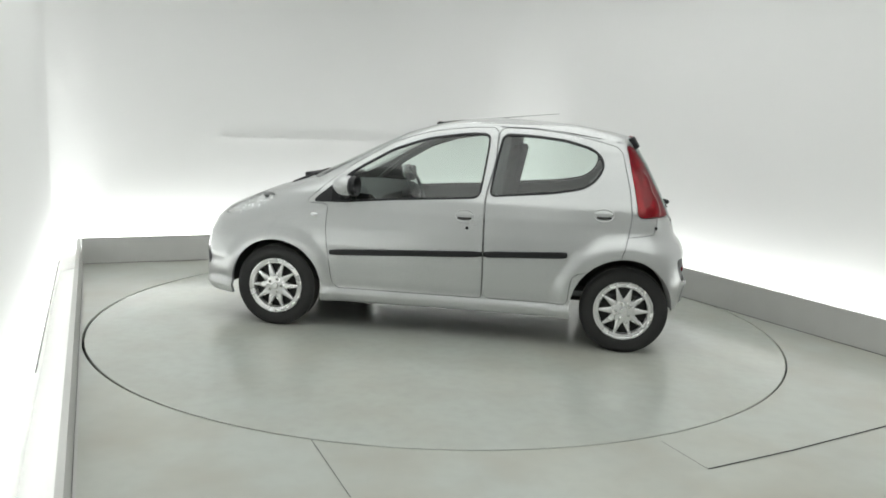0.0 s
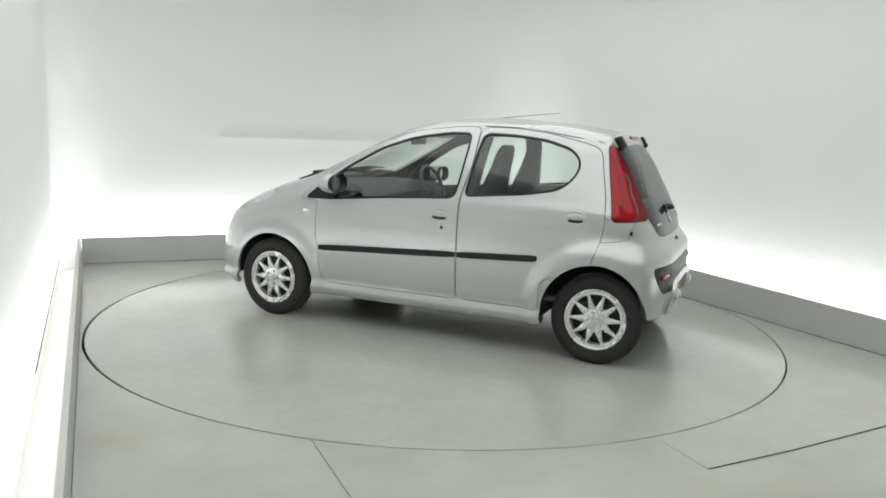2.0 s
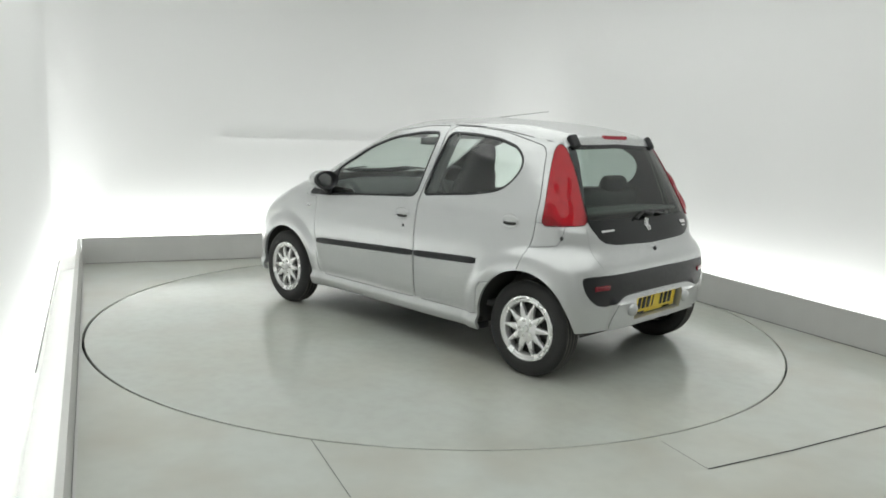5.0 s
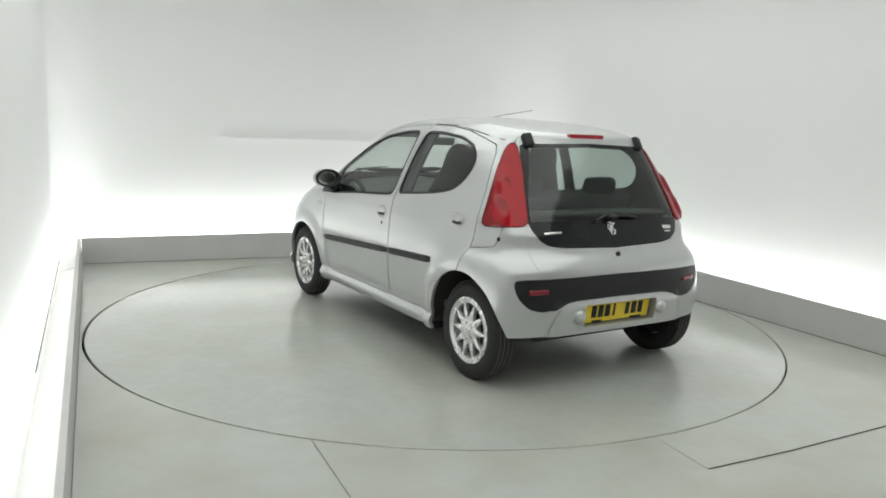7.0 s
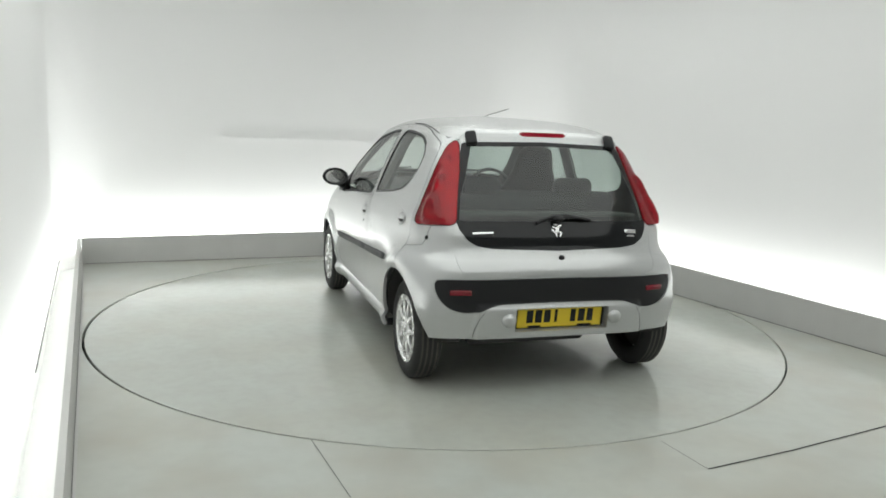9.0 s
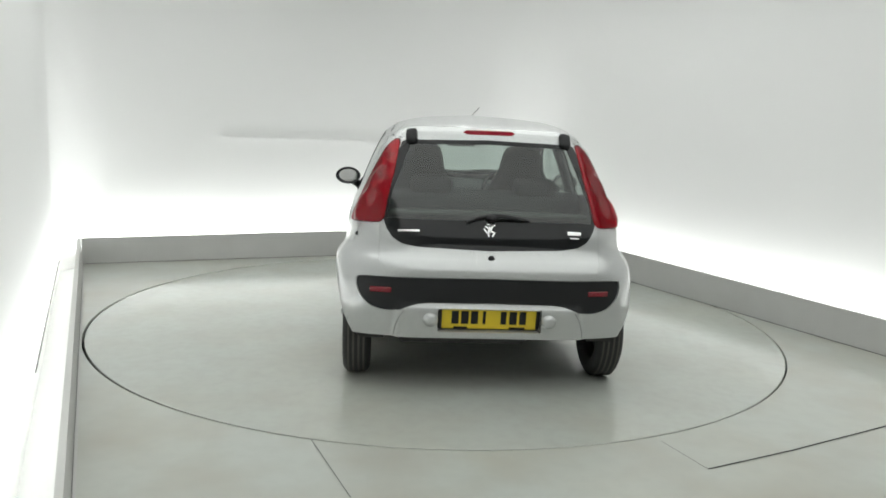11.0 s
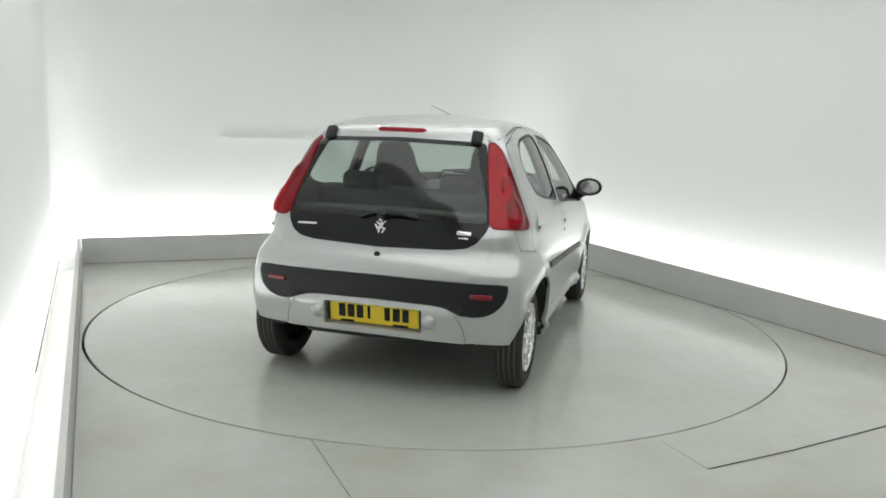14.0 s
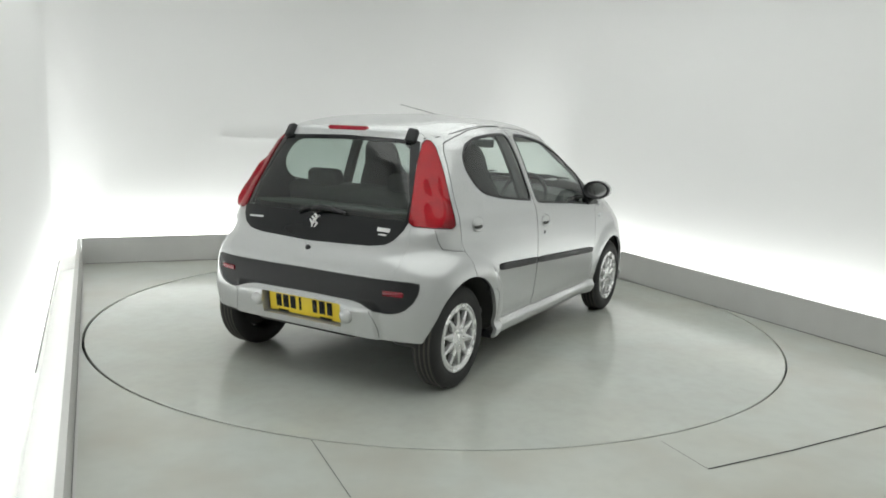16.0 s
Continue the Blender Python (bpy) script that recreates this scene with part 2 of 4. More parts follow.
def ring_floor():
    """The fixed floor: a sheet with a round hole for the turntable."""
    bm = bmesh.new()
    corners = [math.atan2(p.y, p.x) for p in inner]
    angles = sorted([2 * math.pi * i / 160 - math.pi for i in range(160)] + corners)
    rows = []
    for a in angles:
        d = Vector((math.cos(a), math.sin(a)))
        far = 1e9
        for p, q in zip(inner, inner[1:] + inner[:1]):
            e = q - p
            det = d.x * -e.y + e.x * d.y
            if abs(det) > 1e-9:
                k = (p.x * -e.y + e.x * p.y) / det
                s = (d.x * p.y - d.y * p.x) / det
                if k > 0 and -1e-6 <= s <= 1 + 1e-6:
                    far = min(far, k)
        near = RING + .005 - .003 * d.x
        pts = [(d * near, -.05), (d * near, 0), (d * (near + (far - near) * .5), 0), (d * far, 0)]
        rows.append([bm.verts.new((p.x, p.y, z)) for p, z in pts])
    for a, b in zip(rows, rows[1:] + rows[:1]):
        for k in range(3):
            bm.faces.new((a[k], a[k + 1], b[k + 1], b[k]))
    bmesh.ops.recalc_face_normals(bm, faces=bm.faces)
    if sum(f.normal.z for f in bm.faces) < 0:
        bmesh.ops.reverse_faces(bm, faces=bm.faces)
    return mesh_object("floor", bm, WORN_FLOOR)


tagged(ring_floor(), "grey-green painted floor round the turntable", "floor", kind="structure")
turntable = tagged(mesh_object("turntable", lathe(bmesh.new(), [(.001, 0), (1.2, 0), (RING - .011, 0), (RING - .008, -.003), (RING - .008, -.045), (.001, -.045)], 160, "Z"), FLOOR),
                   "flat round grey-green turntable flush with the floor", "turntable")
tagged(mesh_object("turntable_pit", lathe(bmesh.new(), [(.001, -.055), (RING + .05, -.055), (RING + .05, -.052), (.001, -.052)], 96, "Z"), JOINT), "dark pit under the turntable's gap", "pit", kind="structure")


def floor_joint(points, width, filler):
    bm = bmesh.new()
    pts = [Vector(p) for p in points]
    rows = []
    for i, p in enumerate(pts):
        way = (pts[min(i + 1, len(pts) - 1)] - pts[max(0, i - 1)]).normalized()
        o = outward(way) * width / 2
        rows.append([bm.verts.new((*(p + o), .0015)), bm.verts.new((*(p - o), .0015))])
    for a, b in zip(rows, rows[1:]):
        bm.faces.new((a[0], a[1], b[1], b[0]))
    bmesh.ops.recalc_face_normals(bm, faces=bm.faces)
    return tagged(mesh_object("floor_joint", bm, filler), "thin dark joint between floor plates", "joint", kind="structure")


floor_joint([(1.18, -2.514), (1.64, -2.287), (2.27, -1.944), (3.4, -1.33)], .009, JOINT)
floor_joint([(1.06, -2.235), (1.18, -2.514)], .004, SEALANT)
floor_joint([(-.535, -2.372), (-.30, -2.875)], .004, SEALANT)


def light_box():
    """A large overhead light box: a white frame round a glowing diffuser."""
    centre, turn = Vector((.75, -1.95, CEILING - .06)), Matrix.Rotation(radians(25), 4, "Z")
    ob = new("ceiling_light_box")
    ob.matrix_world = Matrix.Translation(centre) @ turn
    tagged(ob, "large glowing overhead light box with a white frame", "ceiling light")
    part("diffuser", box(bmesh.new(), (0, 0, 0), (4.4, 7.0, .02)), LIGHT_BOX, ob, smooth=False)
    for x, y, sx, sy in ((2.23, 0, .06, 7.12), (-2.23, 0, .06, 7.12), (0, 3.53, 4.4, .06), (0, -3.53, 4.4, .06)):
        part("frame", box(bmesh.new(), (x, y, .01), (sx, sy, .1)), WALL, ob, smooth=False)
    return ob


light_box()


def downlight(x, y):
    """A small round ceiling light: a white ring round a glowing disc."""
    ob = new("ceiling_downlight")
    ob.location = (x, y, CEILING)
    tagged(ob, "small round white ceiling downlight near the wall", "ceiling light", "ceiling downlights")
    part("ring", lathe(bmesh.new(), [(.10, 0), (.12, 0), (.12, -.03), (.10, -.03), (.10, 0)], 40, "Z"), WALL, ob)
    part("glowing_disc", lathe(bmesh.new(), [(.001, -.012), (.0995, -.012), (.0995, -.006), (.001, -.006)], 40, "Z"), DOWNLIGHT, ob)


downlight(.25, 2.55)
downlight(1.30, 2.15)

# ---- the car: x forward, y to its left, z up, its origin on the ground midway between the axles ----
def smooth_curve(points, soft):
    """A smoothed broken line through (z, value) points, as a function."""
    zs, vs = zip(*points)
    grid = np.linspace(zs[0], zs[-1], 1200)
    flat = np.interp(grid, zs, vs)
    n = max(1, int(soft / (grid[1] - grid[0])))
    kernel = np.hanning(2 * n + 3)[1:-1]
    kernel /= kernel.sum()
    pad = np.concatenate([2 * flat[0] - flat[n:0:-1], flat, 2 * flat[-1] - flat[-2:-n - 2:-1]])
    soft_line = np.convolve(pad, kernel, "valid")
    return lambda z: np.interp(z, grid, soft_line)


TOP = 1.482
rear_end = smooth_curve([(.16, -1.46), (.22, -1.505), (.3, -1.545), (.42, -1.56), (.57, -1.568), (.66, -1.562), (.70, -1.54), (.735, -1.508),
                         (.78, -1.485), (.83, -1.472), (.88, -1.45), (1.0, -1.395), (1.2, -1.29), (1.33, -1.205), (1.372, -1.19), (1.39, -1.14),
                         (1.41, -1.05), (1.43, -.93), (1.452, -.77), (1.468, -.58), (TOP, -.25)], .012)
front_end = smooth_curve([(.16, 1.79), (.25, 1.845), (.45, 1.885), (.6, 1.855), (.7, 1.80), (.78, 1.70), (.86, 1.52), (.94, 1.32),
                          (1.0, 1.12), (1.03, 1.045), (1.135, .825), (1.267, .565), (1.36, .365), (1.41, .21), (1.45, .03), (TOP, -.2)], .02)
half_width = smooth_curve([(.16, .70), (.2, .77), (.25, .792), (.268, .79), (.29, .768), (.35, .785), (.48, .80), (.6, .806), (.7, .802), (.83, .79),
                           (.92, .77), (.98, .745), (1.1, .70), (1.2, .66), (1.3, .613), (1.36, .577), (1.40, .525), (1.43, .47),
                           (1.45, .38), (1.464, .25), (TOP, .02)], .014)
rear_round = smooth_curve([(.16, .26), (.45, .28), (.7, .5), (.88, .6), (1.2, .55), (1.38, .4), (TOP, .1)], .05)
front_round = smooth_curve([(.16, .50), (.6, .66), (.9, .76), (1.0, .70), (1.1, .50), (1.3, .37), (TOP, .1)], .05)


def skin(rings=110, around=420):
    """The car's outer skin as a grid of level rings: places and triangles, x forward, y to the left."""
    s = np.linspace(0, 1, rings)
    zs = .16 + (TOP - .16) * (1 - (1 - s) ** 1.7)
    place = []
    for z in zs:
        xr, xf, w = rear_end(z), front_end(z), half_width(z)
        scale = min(1, (xf - xr) / (rear_round(z) + front_round(z) + .05))
        ar, af = rear_round(z) * scale, front_round(z) * scale
        nr, nf = 4.0 + .8 * np.clip((z - .75) / .1, 0, 1), 2.9 + .7 * np.clip((.42 - z) / .2, 0, 1) + .6 * np.clip((z - .8) / .15, 0, 1)
        a = np.linspace(0, np.pi / 2, 300)
        rx, ry = xr + ar * (1 - np.cos(a) ** (2 / nr)), w * np.sin(a) ** (2 / nr)
        fx, fy = xf - af * (1 - np.cos(a[::-1]) ** (2 / nf)), w * np.sin(a[::-1]) ** (2 / nf)
        mx = np.linspace(xr + ar, xf - af, 200)[1:-1]
        x, y = np.concatenate([rx, mx, fx]), np.concatenate([ry, np.full(198, w), fy])
        d = np.concatenate([[0], np.cumsum(np.hypot(np.diff(x), np.diff(y)))])
        t = np.linspace(0, d[-1], around)
        x, y = np.interp(t, d, x), np.interp(t, d, y)
        # narrower towards the tail above the bumper, and wider over the front wheels
        y = y * (1 - .02 * np.clip((-.35 - x) / .8, 0, 1) ** 1.5 * np.clip((z - .55) / .3, 0, 1))
        y = y * (1 + .012 * np.clip((x - .5) / .5, 0, 1))
        y = y * (1 - .07 * np.clip((-.6 - x) / .5, 0, 1) * np.clip((z - 1.28) / .1, 0, 1))
        # a full shoulder round the tail at bumper height, drawn in above it
        tail = np.clip((-.65 - x) / .6, 0, 1) * np.clip(np.abs(y) / max(w, .01) * 2 - .9, 0, 1)
        tail = tail * tail * (3 - 2 * tail)
        y = y + tail * (.005 * np.exp(-((z - .64) / .075) ** 2) - .014 * np.exp(-((z - .80) / .07) ** 2))
        # flared wheel arches
        for ax, near, far, lift in ((1.17, .355, .44, .024), (-1.17, .40, .49, .030)):
            r = np.hypot(x - ax, z - .277)
            k = np.clip((far - r) / (far - near), 0, 1)
            lift = lift * (1 - .8 * np.clip((-1.15 - x) / .25, 0, 1))
            y = y + lift * k * k * (3 - 2 * k) * np.clip((y / max(w, .01) - .7) / .2, 0, 1)
        # the raised middle of the rear bumper round the number plate
        k = np.clip((.505 + .12 * np.clip(.42 - z, 0, .2) - np.abs(y)) / .035, 0, 1) * np.clip((.485 - z) / .02, 0, 1) * (x < -1.2)
        x = x - .022 * k * k * (3 - 2 * k)
        place.append(np.stack([x, y, np.full(around, z)], 1))
    half = np.array(place)
    full = np.concatenate([half, (half * [1, -1, 1])[:, -2:0:-1]], 1)
    n = full.shape[1]
    i, j = np.meshgrid(np.arange(rings - 1), np.arange(n), indexing="ij")
    a, b, c, d = i * n + j, i * n + (j + 1) % n, (i + 1) * n + (j + 1) % n, (i + 1) * n + j
    tris = np.concatenate([np.stack([a, c, b], -1).reshape(-1, 3), np.stack([a, d, c], -1).reshape(-1, 3)])
    return full.reshape(-1, 3), tris
car = new("car")
tagged(car, "silver five-door hatchback with black rub strips, parked on the turntable", "car")


class Sheet:
    """The skin as triangles that can be cut along lines and sorted into panels."""

    def __init__(self):
        self.v, self.f = skin()
        e1, e2 = self.v[self.f[:, 1]] - self.v[self.f[:, 0]], self.v[self.f[:, 2]] - self.v[self.f[:, 0]]
        fn = np.cross(e1, e2)
        self.n = np.zeros_like(self.v)
        for k in range(3):
            np.add.at(self.n, self.f[:, k], fn)
        self.n /= np.linalg.norm(self.n, axis=1, keepdims=True) + 1e-12
        self.kind = np.zeros(len(self.f), int)
        self.names = ["body"]

    def centre(self):
        return self.v[self.f].mean(1)

    def cut(self, field, where):
        """Cuts the triangles where() picks along field = 0."""
        pick = where(self.centre(), self.n[self.f].mean(1))
        val = field(self.v)
        val = np.where(np.abs(val) < 2e-5, 2e-5, val)
        neg = (val < 0)[self.f]
        mixed = pick & neg.any(1) & ~neg.all(1)
        tri, ng, kind = self.f[mixed], neg[mixed], self.kind[mixed]
        if not len(tri):
            return
        lone = np.where(ng.sum(1) == 1, ng.argmax(1), (~ng).argmax(1))
        k = np.arange(len(tri))
        a, b, c = tri[k, lone], tri[k, (lone + 1) % 3], tri[k, (lone + 2) % 3]
        ends = np.concatenate([np.stack([a, b], 1), np.stack([a, c], 1)])
        key, back = np.unique(np.sort(ends, 1), axis=0, return_inverse=True)
        back = back.reshape(-1)
        t = (val[key[:, 0]] / (val[key[:, 0]] - val[key[:, 1]]))[:, None]
        first = len(self.v)
        self.v = np.concatenate([self.v, self.v[key[:, 0]] * (1 - t) + self.v[key[:, 1]] * t])
        self.n = np.concatenate([self.n, self.n[key[:, 0]] * (1 - t) + self.n[key[:, 1]] * t])
        p, q = first + back[:len(tri)], first + back[len(tri):]
        fresh = np.concatenate([np.stack([a, p, q], 1), np.stack([p, b, c], 1), np.stack([p, c, q], 1)])
        self.f = np.concatenate([self.f[~mixed], fresh])
        self.kind = np.concatenate([self.kind[~mixed], kind, kind, kind])

    def name(self, label, field, where, of=("body",)):
        """Gives the triangles with field < 0 a label."""
        if label not in self.names:
            self.names.append(label)
        c = self.centre()
        olds = [self.names.index(o) for o in of if o in self.names]
        hit = where(c, self.n[self.f].mean(1)) & (field(c) < 0) & np.isin(self.kind, olds)
        self.kind[hit] = self.names.index(label)

    def region(self, label, field, where, of=("body",), gap=0.0):
        """Cuts out a panel, with a shut line of a width round it if wanted."""
        if gap:
            self.cut(lambda v: field(v) - gap / 2, where)
            self.cut(lambda v: field(v) + gap / 2, where)
            self.name("gap", lambda v: np.abs(field(v)) - gap / 2, where, of)
            self.name(label, lambda v: field(v) + gap / 2, where, of)
        else:
            self.cut(field, where)
            self.name(label, field, where, of)

    def build(self, label, name, mat, parent, pick=None, sink=0.0, rim=.012, note="", bulge=None):
        """A panel as a mesh of its own, with its edges turned inwards."""
        tri = self.f[self.kind == self.names.index(label)] if label in self.names else self.f[:0]
        if pick is not None and len(tri):
            tri = tri[pick(self.v[tri].mean(1))]
        if not len(tri):
            return None
        used, tri = np.unique(tri, return_inverse=True)
        tri = tri.reshape(-1, 3)
        v, n = self.v[used], self.n[used]
        n = n / (np.linalg.norm(n, axis=1, keepdims=True) + 1e-12)
        v = v - n * sink
        if bulge is not None:
            v = v + n * bulge(v)[:, None]
            fn = np.cross(v[tri[:, 1]] - v[tri[:, 0]], v[tri[:, 2]] - v[tri[:, 0]])
            n = np.zeros_like(v)
            for k in range(3):
                np.add.at(n, tri[:, k], fn)
            n /= np.linalg.norm(n, axis=1, keepdims=True) + 1e-12
        faces, normals = tri, n
        if rim:
            edges = np.concatenate([tri[:, [0, 1]], tri[:, [1, 2]], tri[:, [2, 0]]])
            key = np.sort(edges, 1)
            _, idx, count = np.unique(key, axis=0, return_index=True, return_counts=True)
            rims = edges[idx[count == 1]]
            m = len(v)
            a, b = rims[:, 0], rims[:, 1]
            side = np.cross(v[b] - v[a], n[a])
            side /= np.linalg.norm(side, axis=1, keepdims=True) + 1e-12
            v = np.concatenate([v, v[a], v[b], v[b] - n[b] * rim, v[a] - n[a] * rim])
            normals = np.concatenate([n, side, side, side, side])
            k = len(rims)
            i = np.arange(k)
            p, q, r, s = m + i, m + k + i, m + 2 * k + i, m + 3 * k + i
            faces = np.concatenate([tri, np.stack([p, r, q], 1), np.stack([p, s, r], 1)])
        data = bpy.data.meshes.new(name)
        data.from_pydata(v.tolist(), [], faces.tolist())
        data.polygons.foreach_set("use_smooth", [True] * len(faces))
        data.normals_split_custom_set_from_vertices(normals.tolist())
        data.materials.append(mat)
        ob = new(name, data)
        ob.parent = parent
        return tagged(ob, note) if note else ob


def rounded(points, times=2, reach=.03):
    """A closed outline with its corners cut smooth, no further from them than the reach."""
    p = np.array(points, float)
    for _ in range(times):
        step = np.roll(p, -1, 0) - p
        length = np.linalg.norm(step, axis=1, keepdims=True)
        k = np.minimum(.3, reach / length)
        p = np.stack([p + step * k, p + step * (1 - k)], 1).reshape(-1, 2)
        reach *= .35
    return p


def outline_field(points, flat):
    """Signed distance to a closed outline, negative inside; flat(v) gives the two coordinates."""
    p = np.asarray(points, float)

    def field(v):
        xy = flat(v)
        best, inside = np.full(len(xy), 1e9), np.zeros(len(xy), bool)
        for a, b in zip(p, np.roll(p, -1, 0)):
            d = b - a
            t = np.clip(((xy - a) @ d) / (d @ d + 1e-15), 0, 1)
            best = np.minimum(best, ((xy - a - t[:, None] * d) ** 2).sum(1))
            if a[1] != b[1]:
                inside ^= ((a[1] > xy[:, 1]) != (b[1] > xy[:, 1])) & (xy[:, 0] < d[0] * (xy[:, 1] - a[1]) / d[1] + a[0])
        return np.where(inside, -1, 1) * np.sqrt(best)
    return field


def side_xz(v): return v[:, [0, 2]]
def rear_yz(v): return np.stack([np.abs(v[:, 1]), v[:, 2]], 1)
def corner_uz(v): return np.stack([v[:, 0] + np.abs(v[:, 1]), v[:, 2]], 1)
def on_side(c, n): return (np.abs(c[:, 1]) > .42) & (np.abs(n[:, 1]) > .3)
def on_rear(c, n): return (c[:, 0] < -.95) & (n[:, 0] < -.1)
def on_corner(c, n): return (c[:, 0] < -1.0) & (np.abs(c[:, 1]) > .3)
def on_front(c, n): return c[:, 0] > .1
def anywhere(c, n): return np.ones(len(c), bool)
def left(c): return c[:, 1] > 0
def right(c): return c[:, 1] < 0


ARCHES = ((1.17, .325), (-1.17, .343))
FRONT_WINDOW = rounded([(.93, .868), (.77, 1.01), (.62, 1.12), (.40, 1.25), (.17, 1.328), (-.09, 1.37), (-.243, 1.372), (-.25, 1.30), (-.232, 1.1), (-.21, .945), (.35, .907), (.66, .878)])
REAR_WINDOW = rounded([(-.325, 1.375), (-.54, 1.37), (-.75, 1.348), (-.93, 1.298), (-1.005, 1.212), (-.97, 1.11), (-.88, 1.035), (-.68, .998), (-.265, .958), (-.29, 1.15)])
FRONT_DOOR = rounded([(.765, .288), (.79, .44), (.812, .6), (.818, .77), (.80, .862), (.97, .862), (.80, 1.03), (.63, 1.16), (.41, 1.29), (.17, 1.365), (-.09, 1.404), (-.295, 1.41),
                      (-.295, 1.2), (-.243, .95), (-.25, .6), (-.25, .30), (-.23, .292), (.5, .289)])
REAR_DOOR = rounded([(-.256, .294), (-.256, .6), (-.249, .95), (-.30, 1.2), (-.301, 1.41), (-.54, 1.407), (-.75, 1.385), (-.95, 1.345), (-1.10, 1.305), (-1.13, 1.18), (-1.167, 1.03),
                     (-1.185, .87), (-1.17, .76), (-1.14, .645), (-1.1, .55), (-.83, .5), (-.81, .31), (-.8, .296)])
LAMP = rounded([(-.842, .888), (-.66, .882), (-.468, .873), (-.49, .95), (-.51, 1.03), (-.545, 1.18), (-.595, 1.32), (-.672, 1.33), (-.715, 1.25), (-.748, 1.185), (-.795, 1.036), (-.825, .95)])
CORNER = [(-.655, .884), (-.625, .81), (-.595, .775), (-.45, .757), (-.36, .75), (-.36, .9), (-.47, .89)]
HATCH = [(-.1, .632), (.50, .630), (.56, .645), (.585, .70), (.588, .80), (.588, .885), (.60, .9), (.58, 1.0), (.55, 1.12), (.52, 1.25), (.48, 1.345), (.455, 1.362), (-.1, 1.384)]
REAR_PANE = [(-.1, .757), (.38, .772), (.47, .785), (.52, .815), (.556, .865), (.575, .92), (.56, 1.02), (.54, 1.12), (.51, 1.22), (.48, 1.31), (.45, 1.322), (-.1, 1.336)]
INSERT = rounded([(-.2, .625), (.55, .62), (.685, .618), (.705, .605), (.698, .545), (.66, .49), (.60, .452), (.50, .443), (.43, .475), (.36, .492), (-.2, .498)])
WINDSCREEN = [(-.1, 1.035), (.45, 1.03), (.62, 1.02), (.60, 1.12), (.545, 1.25), (.49, 1.36), (.44, 1.395), (-.1, 1.405)]
FRONT_INSERT = rounded([(.42, .50), (.62, .50), (.70, .47), (.69, .37), (.42, .35)])
HEADLAMP = rounded([(1.20, .90), (1.36, .895), (1.55, .84), (1.68, .76), (1.60, .735), (1.44, .765), (1.28, .83)])

sheet = Sheet()
sheet.names.append("void")
for ax, ar in ARCHES:
    sheet.region("void", lambda v, ax=ax, ar=ar: np.hypot((v[:, 0] - ax) * np.where((v[:, 0] < ax) & (ax < 0), ar / .302, 1), v[:, 2] - .277) - ar, on_side)
bottom = lambda v: v[:, 2] - np.interp(v[:, 0], [-1.3, -1.1, -.85, .8, 1.1, 1.5], [.305, .28, .205, .19, .19, .2])
sheet.region("void", bottom, anywhere)
sheet.region("front_frame", outline_field(FRONT_WINDOW, side_xz), on_side)
sheet.region("rear_frame", outline_field(REAR_WINDOW, side_xz), on_side)
front_pane = outline_field(FRONT_WINDOW, side_xz)
sheet.region("front_pane", lambda v: np.maximum(front_pane(v) + .014, v[:, 0] - .66), on_side, ("front_frame",))
rear_pane = outline_field(REAR_WINDOW, side_xz)
sheet.region("rear_pane", lambda v: rear_pane(v) + .014, on_side, ("rear_frame",))
sheet.region("lamp", outline_field(LAMP, corner_uz), on_corner, gap=.005)
sheet.region("front_door", outline_field(FRONT_DOOR, side_xz), on_side, gap=.0045)
sheet.region("rear_door", outline_field(REAR_DOOR, side_xz), on_side, gap=.0045)
sheet.region("corner", outline_field(CORNER, corner_uz), on_corner, gap=.004)
sheet.region("hatch", outline_field(HATCH, rear_yz), on_rear, gap=.0012)
sheet.region("hatch_border", outline_field(REAR_PANE, rear_yz), on_rear, ("hatch",))
back_pane = outline_field(REAR_PANE, rear_yz)
sheet.region("hatch_pane", lambda v: np.maximum(np.maximum(back_pane(v) + .022, .912 - v[:, 2]), np.abs(v[:, 1]) - .56 + .36 * (v[:, 2] - .95)), on_rear, ("hatch_border",))
sheet.region("insert", outline_field(INSERT, rear_yz), on_rear, gap=.005)
sheet.region("bumper", lambda v: np.maximum(v[:, 2] - .655, v[:, 0] + 1.16), on_corner)
sheet.name("bumper", lambda v: np.maximum(v[:, 2] - .655, v[:, 0] + 1.16), lambda c, n: (c[:, 0] < -1.16))
sheet.region("plate_recess", lambda v: np.maximum(np.abs(v[:, 1]) - .274, np.abs(v[:, 2] - .402) - .063), on_rear, ("bumper",))
sheet.region("windscreen", outline_field(WINDSCREEN, rear_yz), on_front)
sheet.region("headlamp", outline_field(HEADLAMP, side_xz), lambda c, n: (c[:, 0] > 1) & (np.abs(c[:, 1]) > .35), gap=.005)
sheet.region("front_insert", outline_field(FRONT_INSERT, rear_yz), lambda c, n: c[:, 0] > 1.4, gap=.004)
sheet.region("bonnet", lambda v: np.maximum(np.maximum(.80 - v[:, 2], v[:, 2] - 1.028), np.abs(v[:, 1]) - .55 - .12 * (1.3 - v[:, 0])), on_front, gap=.005)

